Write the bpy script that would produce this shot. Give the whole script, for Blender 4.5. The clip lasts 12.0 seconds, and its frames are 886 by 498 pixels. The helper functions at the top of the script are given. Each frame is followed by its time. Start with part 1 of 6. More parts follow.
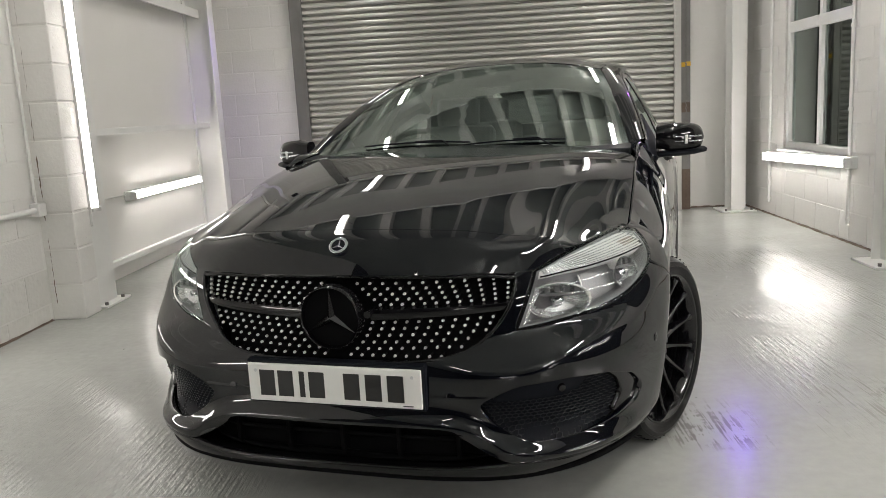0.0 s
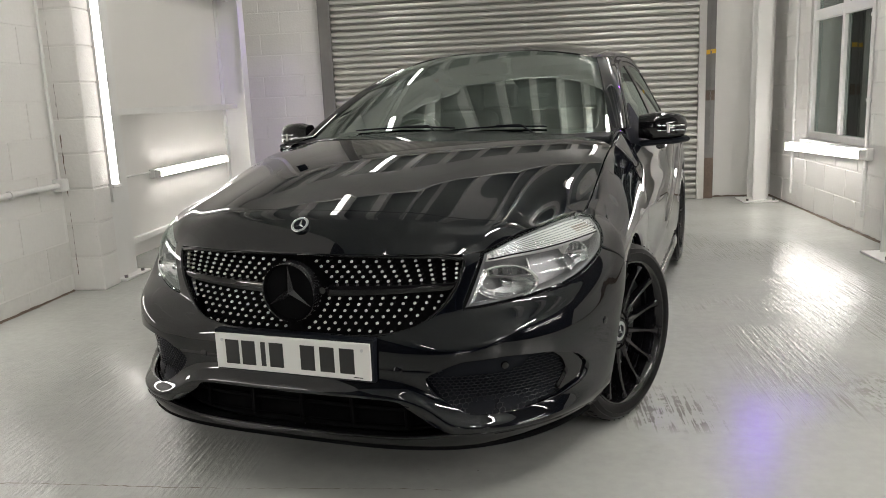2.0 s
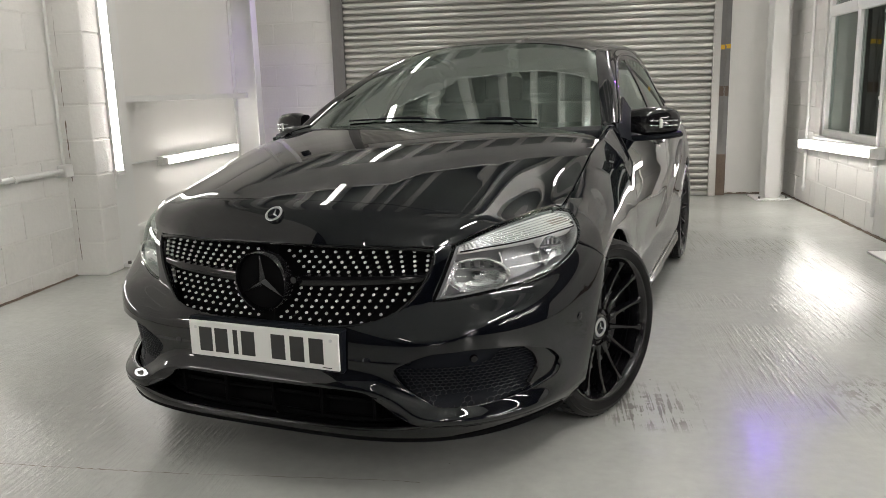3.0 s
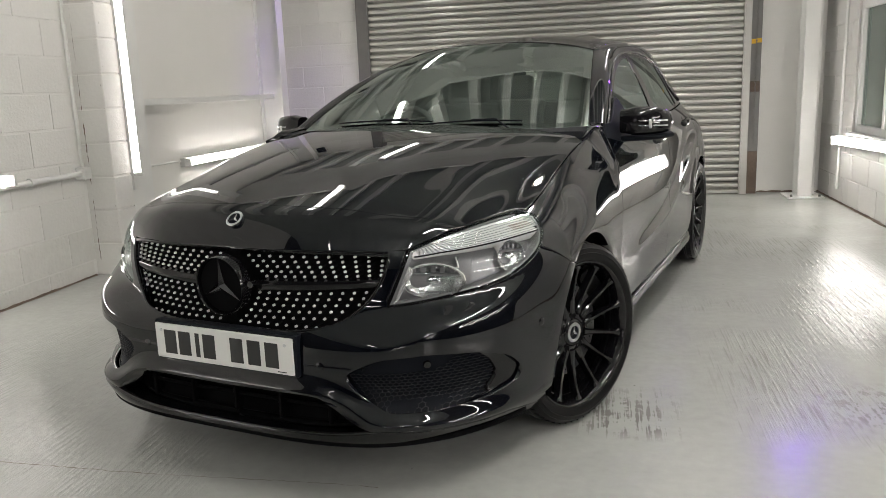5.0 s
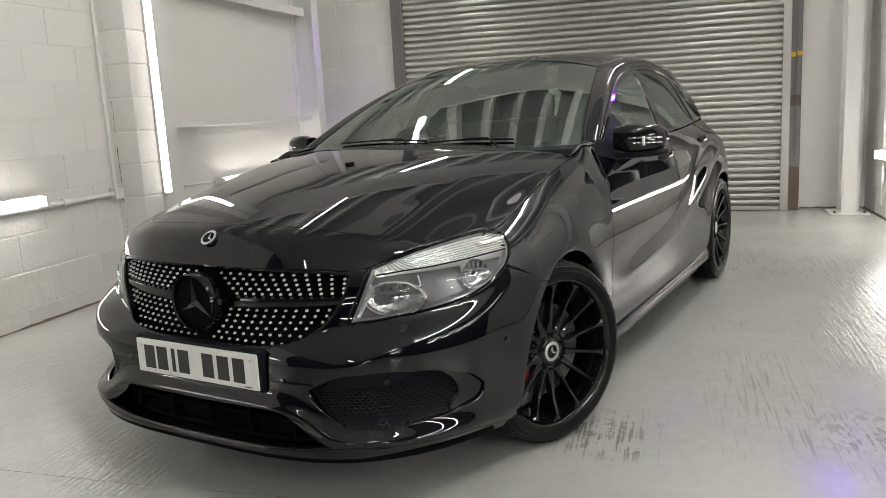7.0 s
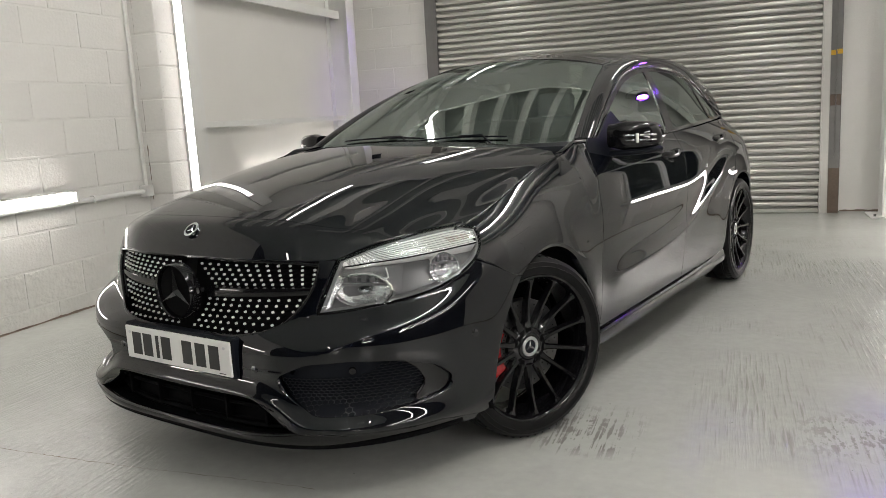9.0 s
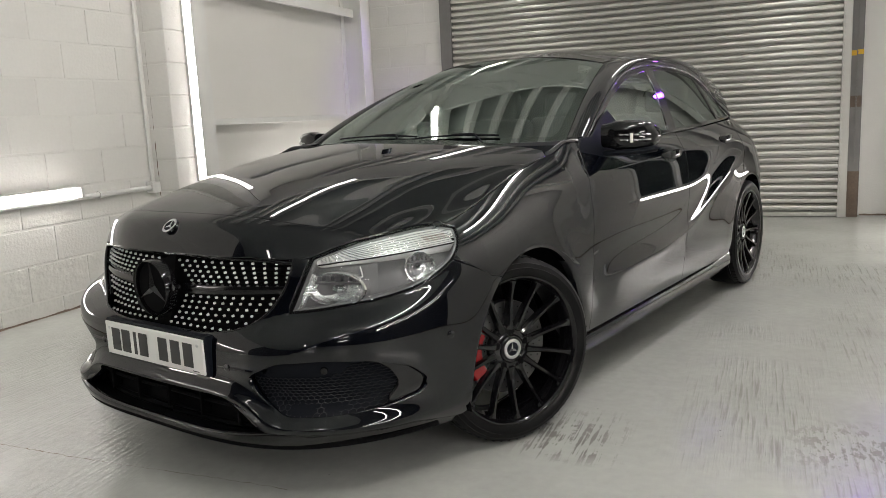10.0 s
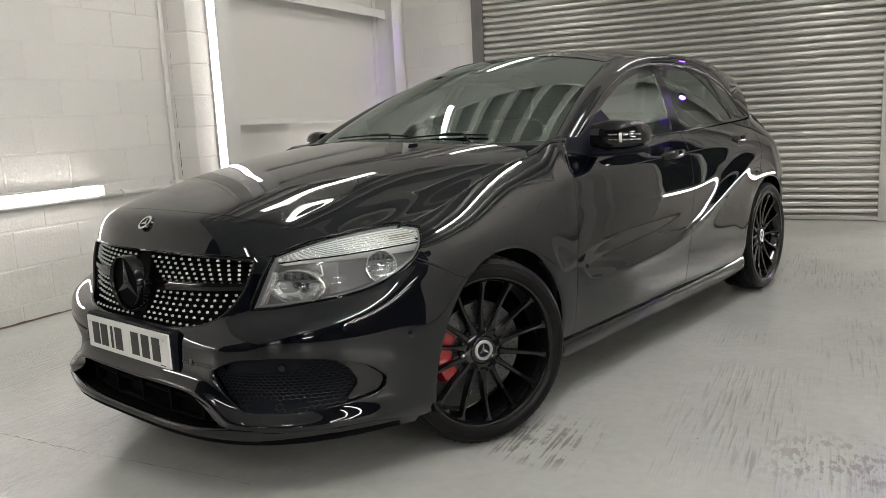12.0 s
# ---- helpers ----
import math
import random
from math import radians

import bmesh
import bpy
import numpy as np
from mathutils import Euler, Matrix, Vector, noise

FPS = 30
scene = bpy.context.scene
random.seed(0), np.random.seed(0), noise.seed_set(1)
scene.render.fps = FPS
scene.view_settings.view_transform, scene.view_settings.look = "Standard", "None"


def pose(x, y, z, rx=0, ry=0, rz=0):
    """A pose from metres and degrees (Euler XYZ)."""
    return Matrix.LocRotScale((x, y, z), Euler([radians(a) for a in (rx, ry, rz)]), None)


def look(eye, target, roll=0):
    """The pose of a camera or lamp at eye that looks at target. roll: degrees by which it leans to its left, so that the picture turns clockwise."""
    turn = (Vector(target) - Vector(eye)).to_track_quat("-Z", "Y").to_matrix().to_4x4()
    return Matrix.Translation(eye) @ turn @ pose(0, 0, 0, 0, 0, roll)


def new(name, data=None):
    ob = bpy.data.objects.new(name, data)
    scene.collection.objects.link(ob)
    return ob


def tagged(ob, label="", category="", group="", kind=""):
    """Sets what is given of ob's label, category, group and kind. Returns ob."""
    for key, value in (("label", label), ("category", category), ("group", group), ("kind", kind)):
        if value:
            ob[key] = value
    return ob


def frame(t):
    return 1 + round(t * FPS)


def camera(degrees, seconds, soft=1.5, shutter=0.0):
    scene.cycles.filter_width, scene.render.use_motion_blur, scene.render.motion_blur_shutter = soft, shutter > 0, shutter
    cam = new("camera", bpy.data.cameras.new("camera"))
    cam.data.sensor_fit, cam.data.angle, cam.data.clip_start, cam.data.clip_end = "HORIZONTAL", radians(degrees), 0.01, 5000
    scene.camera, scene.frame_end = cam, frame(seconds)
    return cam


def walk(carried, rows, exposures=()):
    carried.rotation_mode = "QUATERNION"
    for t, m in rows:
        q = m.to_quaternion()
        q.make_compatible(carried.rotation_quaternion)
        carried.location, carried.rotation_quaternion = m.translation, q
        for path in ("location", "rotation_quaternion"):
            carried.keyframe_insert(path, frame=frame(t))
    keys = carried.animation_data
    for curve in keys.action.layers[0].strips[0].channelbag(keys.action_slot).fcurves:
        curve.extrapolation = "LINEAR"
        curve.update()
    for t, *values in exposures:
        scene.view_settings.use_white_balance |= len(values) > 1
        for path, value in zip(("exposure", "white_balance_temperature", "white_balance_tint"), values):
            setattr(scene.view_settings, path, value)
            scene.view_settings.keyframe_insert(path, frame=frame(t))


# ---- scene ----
cam = camera(58.9, 12.0, soft=0.7)
PATH = [
    (0, (0.931, -1.802, 1.154), (0.34, 0.077, 0.807), -3.2),
    (0.5, (0.999, -1.819, 1.15), (0.38, 0.048, 0.788), -3.1),
    (1, (1.082, -1.828, 1.151), (0.433, 0.027, 0.78), -3.0),
    (1.5, (1.157, -1.827, 1.151), (0.482, 0.018, 0.776), -2.7),
    (2, (1.213, -1.824, 1.156), (0.516, 0.012, 0.773), -2.4),
    (2.5, (1.261, -1.799, 1.15), (0.542, 0.026, 0.757), -2.0),
    (3, (1.344, -1.764, 1.149), (0.597, 0.047, 0.749), -1.6),
    (5, (1.588, -1.635, 1.159), (0.723, 0.123, 0.756), -2.3),
    (5.5, (1.647, -1.607, 1.158), (0.746, 0.136, 0.767), -2.8),
    (6, (1.713, -1.575, 1.159), (0.77, 0.148, 0.783), -3.0),
    (6.5, (1.781, -1.543, 1.158), (0.801, 0.162, 0.795), -3.1),
    (7, (1.855, -1.518, 1.154), (0.848, 0.174, 0.801), -3.1),
    (9, (2.096, -1.415, 1.118), (0.969, 0.202, 0.78), -3.2),
    (9.5, (2.148, -1.352, 1.102), (0.995, 0.247, 0.766), -3.0),
    (10, (2.193, -1.297, 1.103), (1.013, 0.282, 0.768), -2.8),
    (10.5, (2.231, -1.245, 1.102), (1.023, 0.313, 0.768), -2.6),
    (11, (2.273, -1.193, 1.095), (1.039, 0.345, 0.763), -2.4),
    (11.5, (2.319, -1.157, 1.083), (1.059, 0.36, 0.754), -2.6),
    (12, (2.405, -1.116, 1.085), (1.114, 0.377, 0.758), -2.8),
]
walk(cam, [(t, look(eye, target, roll)) for t, eye, target, roll in PATH])

# ---- world, light, exposure ----
world = bpy.data.worlds.new("night")
world.use_nodes = True
world.node_tree.nodes["Background"].inputs[0].default_value = (0.01, 0.012, 0.02, 1)
world.node_tree.nodes["Background"].inputs[1].default_value = 0.3
scene.world = world
scene.view_settings.exposure = 1.23
TUBE_POWER = 27.0

ROOM = pose(0, 0, 0, 0, 0, 14.2)  # the room stands turned against the car
U0, U1, V0, V1, CEIL = -2.26, 3.20, -9.5, 6.40, 3.3


# ---- materials ----
def mat(name, color, rough=0.5, metal=0.0, vary=0.0, scale=6.0, bump=0.0, bscale=40.0, coat=0.0,
        fine=0.0, spec=0.5, stretch=(1, 1, 1), random_tint=0.0, rvary=0.0):
    m = bpy.data.materials.new(name)
    m.use_nodes = True
    nt, nodes, link = m.node_tree, m.node_tree.nodes, m.node_tree.links.new
    b = nodes["Principled BSDF"]
    b.inputs["Base Color"].default_value = (*color, 1)
    b.inputs["Roughness"].default_value = rough
    b.inputs["Metallic"].default_value = metal
    b.inputs["Specular IOR Level"].default_value = spec
    b.inputs["Coat Weight"].default_value = coat
    b.inputs["Coat Roughness"].default_value = 0.02
    if not (vary or bump or fine or rvary or random_tint):
        return m
    tc = nodes.new("ShaderNodeTexCoord")
    mp = nodes.new("ShaderNodeMapping")
    mp.inputs["Scale"].default_value = stretch
    link(tc.outputs["Object"], mp.inputs["Vector"])
    big = nodes.new("ShaderNodeTexNoise")
    big.inputs["Scale"].default_value = scale
    big.inputs["Detail"].default_value = 6
    big.inputs["Roughness"].default_value = 0.62
    link(mp.outputs[0], big.inputs["Vector"])
    small = nodes.new("ShaderNodeTexNoise")
    small.inputs["Scale"].default_value = bscale
    small.inputs["Detail"].default_value = 5
    link(mp.outputs[0], small.inputs["Vector"])
    hue = nodes.new("ShaderNodeHueSaturation")
    hue.inputs["Color"].default_value = (*color, 1)
    total = nodes.new("ShaderNodeMath")
    total.operation = "MULTIPLY_ADD"
    link(big.outputs["Fac"], total.inputs[0])
    total.inputs[1].default_value = vary * 2
    total.inputs[2].default_value = 1 - vary
    second = nodes.new("ShaderNodeMath")
    second.operation = "MULTIPLY_ADD"
    link(small.outputs["Fac"], second.inputs[0])
    second.inputs[1].default_value = fine * 2
    second.inputs[2].default_value = 1 - fine
    both = nodes.new("ShaderNodeMath")
    both.operation = "MULTIPLY"
    link(total.outputs[0], both.inputs[0])
    link(second.outputs[0], both.inputs[1])
    value = both
    if random_tint:
        info = nodes.new("ShaderNodeObjectInfo")
        tint = nodes.new("ShaderNodeMath")
        tint.operation = "MULTIPLY_ADD"
        link(info.outputs["Random"], tint.inputs[0])
        tint.inputs[1].default_value = random_tint
        tint.inputs[2].default_value = 1 - random_tint / 2
        value = nodes.new("ShaderNodeMath")
        value.operation = "MULTIPLY"
        link(both.outputs[0], value.inputs[0])
        link(tint.outputs[0], value.inputs[1])
    link(value.outputs[0], hue.inputs["Value"])
    link(hue.outputs[0], b.inputs["Base Color"])
    if rvary:
        rr = nodes.new("ShaderNodeMath")
        rr.operation = "MULTIPLY_ADD"
        link(big.outputs["Fac"], rr.inputs[0])
        rr.inputs[1].default_value = rvary * 2
        rr.inputs[2].default_value = rough - rvary
        link(rr.outputs[0], b.inputs["Roughness"])
    if bump:
        bp = nodes.new("ShaderNodeBump")
        bp.inputs["Strength"].default_value = 1.0
        bp.inputs["Distance"].default_value = bump
        link(small.outputs["Fac"], bp.inputs["Height"])
        link(bp.outputs[0], b.inputs["Normal"])
    return m


def glow(name, color, power):
    m = bpy.data.materials.new(name)
    m.use_nodes = True
    nodes = m.node_tree.nodes
    nodes.remove(nodes["Principled BSDF"])
    e = nodes.new("ShaderNodeEmission")
    e.inputs[0].default_value = (*color, 1)
    e.inputs[1].default_value = power
    m.node_tree.links.new(e.outputs[0], nodes["Material Output"].inputs[0])
    return m


def pane(name, tint, rough=0.0, ior=1.5):
    m = bpy.data.materials.new(name)
    m.use_nodes = True
    nodes, link = m.node_tree.nodes, m.node_tree.links.new
    nodes.remove(nodes["Principled BSDF"])
    tr = nodes.new("ShaderNodeBsdfTransparent")
    tr.inputs[0].default_value = (*tint, 1)
    gl = nodes.new("ShaderNodeBsdfGlossy")
    gl.inputs["Roughness"].default_value = rough
    gl.inputs["Color"].default_value = (0.90, 1.0, 0.95, 1)
    fr = nodes.new("ShaderNodeFresnel")
    fr.inputs["IOR"].default_value = ior
    mx = nodes.new("ShaderNodeMixShader")
    link(fr.outputs[0], mx.inputs[0])
    link(tr.outputs[0], mx.inputs[1])
    link(gl.outputs[0], mx.inputs[2])
    link(mx.outputs[0], nodes["Material Output"].inputs[0])
    return m


def floor_material():
    m = mat("painted_concrete", (0.425, 0.433, 0.412), rough=0.17, vary=0.17, scale=2.1, bump=0.0016, bscale=24, fine=0.10, rvary=0.15, spec=0.34)
    nodes, link = m.node_tree.nodes, m.node_tree.links.new
    b = nodes["Principled BSDF"]
    tc = next(n for n in nodes if n.type == "TEX_COORD")
    hue = next(n for n in nodes if n.type == "HUE_SAT")

    def noise_tex(scale, detail, rough, stretch=None, turn=0.0):
        mp = nodes.new("ShaderNodeMapping")
        mp.inputs["Scale"].default_value = stretch or (1, 1, 1)
        mp.inputs["Rotation"].default_value = (0, 0, turn)
        link(tc.outputs["Object"], mp.inputs["Vector"])
        n = nodes.new("ShaderNodeTexNoise")
        n.inputs["Scale"].default_value = scale
        n.inputs["Detail"].default_value = detail
        n.inputs["Roughness"].default_value = rough
        link(mp.outputs[0], n.inputs["Vector"])
        return n.outputs["Fac"]

    def between(value, lo, hi, top=1.0):
        r = nodes.new("ShaderNodeMapRange")
        r.inputs["From Min"].default_value, r.inputs["From Max"].default_value = lo, hi
        r.inputs["To Max"].default_value = top
        link(value, r.inputs["Value"])
        return r.outputs[0]

    def times(a, c):
        n = nodes.new("ShaderNodeMath")
        n.operation = "MULTIPLY"
        link(a, n.inputs[0])
        link(c, n.inputs[1])
        return n.outputs[0]

    def blend(factor, base, color):
        n = nodes.new("ShaderNodeMix")
        n.data_type = "RGBA"
        link(factor, n.inputs["Factor"])
        link(base, n.inputs["A"])
        n.inputs["B"].default_value = (*color, 1)
        return n.outputs["Result"]

    def product(a, factor):
        n = nodes.new("ShaderNodeMath")
        n.operation = "MULTIPLY"
        link(a, n.inputs[0])
        n.inputs[1].default_value = factor
        return n.outputs[0]

    def most(a, c):
        n = nodes.new("ShaderNodeMath")
        n.operation = "MAXIMUM"
        link(a, n.inputs[0])
        link(c, n.inputs[1])
        return n.outputs[0]

    # brush streaks along the room; the paint is smooth but for patches where they stand out
    streak = noise_tex(2.2, 2.5, 0.5, (36, 1.5, 1))
    dashes = noise_tex(2.2, 4, 0.6, (30, 9, 1))
    blots = noise_tex(9.0, 8, 0.72)
    patch = noise_tex(1.3, 3, 0.5)
    axes = nodes.new("ShaderNodeSeparateXYZ")
    link(tc.outputs["Object"], axes.inputs[0])

    def stretch_of(axis, a, b, c, d):
        return times(between(axes.outputs[axis], a, b), between(axes.outputs[axis], d, c))

    left = times(stretch_of("X", -2.0, -1.6, -0.25, 0.05), stretch_of("Y", -3.0, -2.5, 1.3, 1.9))
    near = times(stretch_of("X", 1.02, 1.12, 1.30, 1.42), stretch_of("Y", 0.48, 0.58, 0.80, 0.98))
    lane = times(stretch_of("X", 1.45, 1.75, 2.55, 2.9), stretch_of("Y", 0.2, 0.6, 4.2, 5.0))
    stain = times(stretch_of("X", 1.85, 2.0, 2.25, 2.4), stretch_of("Y", 0.62, 0.75, 0.95, 1.1))
    rubbed = times(most(left, lane), between(patch, 0.36, 0.50))

    def centred(value):
        n = nodes.new("ShaderNodeMath")
        n.operation = "SUBTRACT"
        link(value, n.inputs[0])
        n.inputs[1].default_value = 0.5
        return n.outputs[0]

    relief = times(centred(streak), rubbed)
    chips = times(centred(dashes), rubbed)
    # grey-brown lines and blots where the paint has worn thin
    worn = (0.19, 0.18, 0.16)
    color = blend(times(times(lane, between(patch, 0.42, 0.52)), between(streak, 0.55, 0.66, 0.45)), hue.outputs[0], worn)
    color = blend(times(near, between(times(streak, blots), 0.262, 0.30, 0.75)), color, (0.13, 0.12, 0.11))
    color = blend(times(stain, between(times(dashes, blots), 0.255, 0.30, 0.6)), color, worn)
    specks = between(noise_tex(30, 3, 0.6), 0.735, 0.765, 0.85)
    color = blend(specks, color, (0.05, 0.045, 0.04))
    wash = between(noise_tex(0.9, 3, 0.5), 0.45, 0.75, 0.35)
    color = blend(wash, color, (0.44, 0.445, 0.425))
    link(color, b.inputs["Base Color"])
    # gloss: shinier where the streaks stand, duller where dust lies
    dull = nodes.new("ShaderNodeMath")
    dull.operation = "MULTIPLY_ADD"
    link(noise_tex(2.4, 2, 0.5), dull.inputs[0])
    dull.inputs[1].default_value = 0.12
    dull.inputs[2].default_value = 0.165
    shine = nodes.new("ShaderNodeMath")
    shine.operation = "SUBTRACT"
    link(dull.outputs[0], shine.inputs[0])
    link(product(rubbed, 0.10), shine.inputs[1])
    link(shine.outputs[0], b.inputs["Roughness"])
    last = next(n for n in nodes if n.type == "BUMP")
    last.inputs["Distance"].default_value = 0.0006
    for height, far in ((relief, 0.0034), (chips, 0.0022), (noise_tex(90, 3, 0.6), 0.0002)):
        bp = nodes.new("ShaderNodeBump")
        bp.inputs["Distance"].default_value = far
        link(height, bp.inputs["Height"])
        link(last.outputs[0], bp.inputs["Normal"])
        last = bp
    link(last.outputs[0], b.inputs["Normal"])
    return m


PAINT = mat("black_car_paint", (0.0016, 0.0022, 0.0042), rough=0.6, coat=1.0, spec=0.0)
PAINT.node_tree.nodes["Principled BSDF"].inputs["Coat IOR"].default_value = 1.59
GLOSS = mat("gloss_black", (0.005, 0.005, 0.006), rough=0.08)
SATIN = mat("satin_black_plastic", (0.0045, 0.006, 0.010), rough=0.5, bump=0.0002, bscale=900, vary=0.1, spec=0.16)
RIB = mat("satin_black_ribs", (0.009, 0.010, 0.013), rough=0.34, bump=0.0002, bscale=700, vary=0.1, spec=0.26)
DARK = mat("matt_black", (0.003, 0.003, 0.0035), rough=0.85, spec=0.08)
RUBBER = mat("tyre_rubber", (0.005, 0.005, 0.0055), rough=0.30, vary=0.25, scale=20, bump=0.0003, bscale=300, spec=0.17)
STAR = mat("dark_chrome", (0.13, 0.13, 0.135), rough=0.14, metal=1.0)
CHROME = mat("chrome", (0.75, 0.76, 0.78), rough=0.08, metal=1.0)
SILVER = mat("brushed_silver", (0.62, 0.63, 0.64), rough=0.3, metal=1.0)
STUD = mat("silver_stud", (0.93, 0.93, 0.92), rough=0.25, metal=0.25)
DISC = mat("brake_disc_steel", (0.13, 0.13, 0.13), rough=0.35, metal=1.0, vary=0.15, scale=30)
RED = mat("red_caliper_paint", (0.30, 0.006, 0.010), rough=0.25, coat=0.6)
PLATE_WHITE = mat("plate_white", (0.78, 0.78, 0.76), rough=0.35)
PLATE_INK = mat("plate_black", (0.012, 0.012, 0.012), rough=0.4)
SCREEN = pane("windscreen_glass", (0.62, 0.74, 0.68), ior=3.3)
TINT = pane("tinted_glass", (0.20, 0.22, 0.22), ior=1.9)
LENS = pane("lamp_lens", (0.93, 0.94, 0.95), ior=1.45)
LAMP_GREY = mat("lamp_inner_grey", (0.21, 0.21, 0.215), rough=0.28, metal=0.5)
CHROME_SOFT = mat("soft_chrome", (0.90, 0.90, 0.90), rough=0.24, metal=1.0)
LAMP_SILVER = mat("lamp_silver", (0.90, 0.90, 0.88), rough=0.26, metal=0.15)
AMBER = mat("amber_bulb_cover", (0.62, 0.50, 0.42), rough=0.2, metal=0.4)
TRIM_IN = mat("interior_black", (0.07, 0.07, 0.071), rough=0.7, vary=0.2, scale=30)
REDLAMP = mat("red_tail_lamp", (0.30, 0.006, 0.008), rough=0.06)
BLOCK = mat("white_painted_block", (0.75, 0.74, 0.715), rough=0.55, vary=0.05, scale=3, bump=0.0022, bscale=55, fine=0.03, random_tint=0.07)
ROUGH_BLOCK = mat("white_painted_rough_block", (0.70, 0.69, 0.66), rough=0.6, vary=0.09, scale=5, bump=0.010, bscale=26, fine=0.05, random_tint=0.08)
MORTAR = mat("painted_joint", (0.76, 0.75, 0.725), rough=0.6, vary=0.06, scale=4, bump=0.002, bscale=60)
PANEL = mat("white_sheet_panel", (0.76, 0.75, 0.72), rough=0.38, vary=0.04, scale=1.6, bump=0.0006, bscale=7)
STEEL_WHITE = mat("white_painted_steel", (0.76, 0.76, 0.74), rough=0.4, vary=0.06, scale=5, bump=0.0004, bscale=50)
SHUTTER = mat("galvanised_steel", (0.53, 0.525, 0.497), rough=0.34, metal=0.6, vary=0.10, scale=2.2, bump=0.0004, bscale=70, stretch=(0.3, 1, 1), random_tint=0.10)
POST = mat("dark_grey_steel", (0.19, 0.185, 0.18), rough=0.5, metal=0.4, vary=0.25, scale=5, bump=0.0006, bscale=60)
RUSTY = mat("rusty_steel", (0.13, 0.095, 0.072), rough=0.75, vary=0.55, scale=4, bump=0.001, bscale=70, fine=0.25)
CEILING_DARK = mat("grey_deck", (0.48, 0.51, 0.49), rough=0.6, vary=0.15, scale=2)
CEILING_WHITE = mat("white_joist_paint", (0.82, 0.82, 0.80), rough=0.6, vary=0.1, scale=3)
YELLOW = mat("yellow_tape", (0.70, 0.42, 0.03), rough=0.5, vary=0.2, scale=30)
NIGHT = mat("night_outside", (0.010, 0.011, 0.013), rough=0.9)
WINDOW_GLASS = pane("window_glass", (0.5, 0.52, 0.52), ior=2.8)
UPVC = mat("white_upvc", (0.78, 0.78, 0.77), rough=0.3, vary=0.04, scale=8, bump=0.0002, bscale=60)
FLOOR = floor_material()
TUBE = glow("led_tube", (1.0, 0.952, 0.90), TUBE_POWER * 1.55)
TUBE_SOFT = glow("led_tube_soft", (1.0, 0.952, 0.90), TUBE_POWER * 0.5)
TUBE_MID = glow("led_tube_mid", (1.0, 0.952, 0.90), TUBE_POWER * 0.7)
TUBE_DIM = glow("led_tube_dim", (1.0, 0.952, 0.90), TUBE_POWER * 0.36)
TUBE_LOW = glow("led_tube_low", (1.0, 0.952, 0.90), TUBE_POWER * 0.28)
VIOLET = glow("violet_led", (0.20, 0.04, 1.0), 130.0)
VIOLET_SOFT = glow("soft_violet_led", (0.35, 0.15, 1.0), 140.0)
# near black stands in for the unlit end that the car reflects
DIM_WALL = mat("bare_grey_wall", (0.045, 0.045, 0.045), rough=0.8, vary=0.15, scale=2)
FIXTURE = mat("white_fitting", (0.7, 0.7, 0.68), rough=0.4)


# ---- mesh helpers ----
def mesh_of(bm, name):
    me = bpy.data.meshes.new(name)
    bm.to_mesh(me)
    bm.free()
    return me


def part(name, data, material, parent, label=""):
    me = data if isinstance(data, bpy.types.Mesh) else mesh_of(data, name)
    if not me.materials:
        me.materials.append(material)
    ob = new(name, me)
    ob.parent = parent
    return tagged(ob, label) if label else ob


def thing(name, label, category, m=None, data=None, material=None, group="", kind=""):
    me = None
    if data is not None:
        me = data if isinstance(data, bpy.types.Mesh) else mesh_of(data, name)
        if not me.materials:
            me.materials.append(material)
    ob = new(name, me)
    ob.matrix_world = m if m is not None else Matrix()
    return tagged(ob, label, category, group, kind)


def smooth(me, angle=None):
    me.polygons.foreach_set("use_smooth", [True] * len(me.polygons))
    if angle is not None:
        me.set_sharp_from_angle(angle=radians(angle))
    return me


def box(bm, x0, x1, y0, y1, z0, z1, bevel=0.0, seg=1, m=None):
    t = Matrix.LocRotScale(((x0 + x1) / 2, (y0 + y1) / 2, (z0 + z1) / 2), None, (abs(x1 - x0), abs(y1 - y0), abs(z1 - z0)))
    vs = bmesh.ops.create_cube(bm, size=1, matrix=t)["verts"]
    if bevel:
        es = list({e for v in vs for e in v.link_edges})
        out = bmesh.ops.bevel(bm, geom=es, offset=bevel, segments=seg, affect="EDGES", profile=0.5)
        vs = list({v for f in out["faces"] for v in f.verts} | {v for v in vs if v.is_valid})
    if m is not None:
        bmesh.ops.transform(bm, matrix=m, verts=vs)
    return bm


def rod(bm, p, q, r, seg=10, r2=None):
    p, q = Vector(p), Vector(q)
    d = q - p
    m = Matrix.Translation((p + q) / 2) @ d.to_track_quat("Z", "Y").to_matrix().to_4x4()
    bmesh.ops.create_cone(bm, cap_ends=True, segments=seg, radius1=r, radius2=r if r2 is None else r2, depth=d.length, matrix=m)
    return bm


def lathe(bm, profile, seg=48, m=None, close=False):
    """Turns (radius, along-x) pairs about the x axis."""
    rings = []
    for r, x in profile:
        ring = []
        for k in range(seg):
            a = 2 * math.pi * k / seg
            v = Vector((x, r * math.cos(a), r * math.sin(a)))
            ring.append(bm.verts.new(m @ v if m is not None else v))
        rings.append(ring)
    pairs = list(zip(rings, rings[1:])) + ([(rings[-1], rings[0])] if close else [])
    for a, b in pairs:
        for k in range(seg):
            bm.faces.new((a[k], a[(k + 1) % seg], b[(k + 1) % seg], b[k]))
    return bm


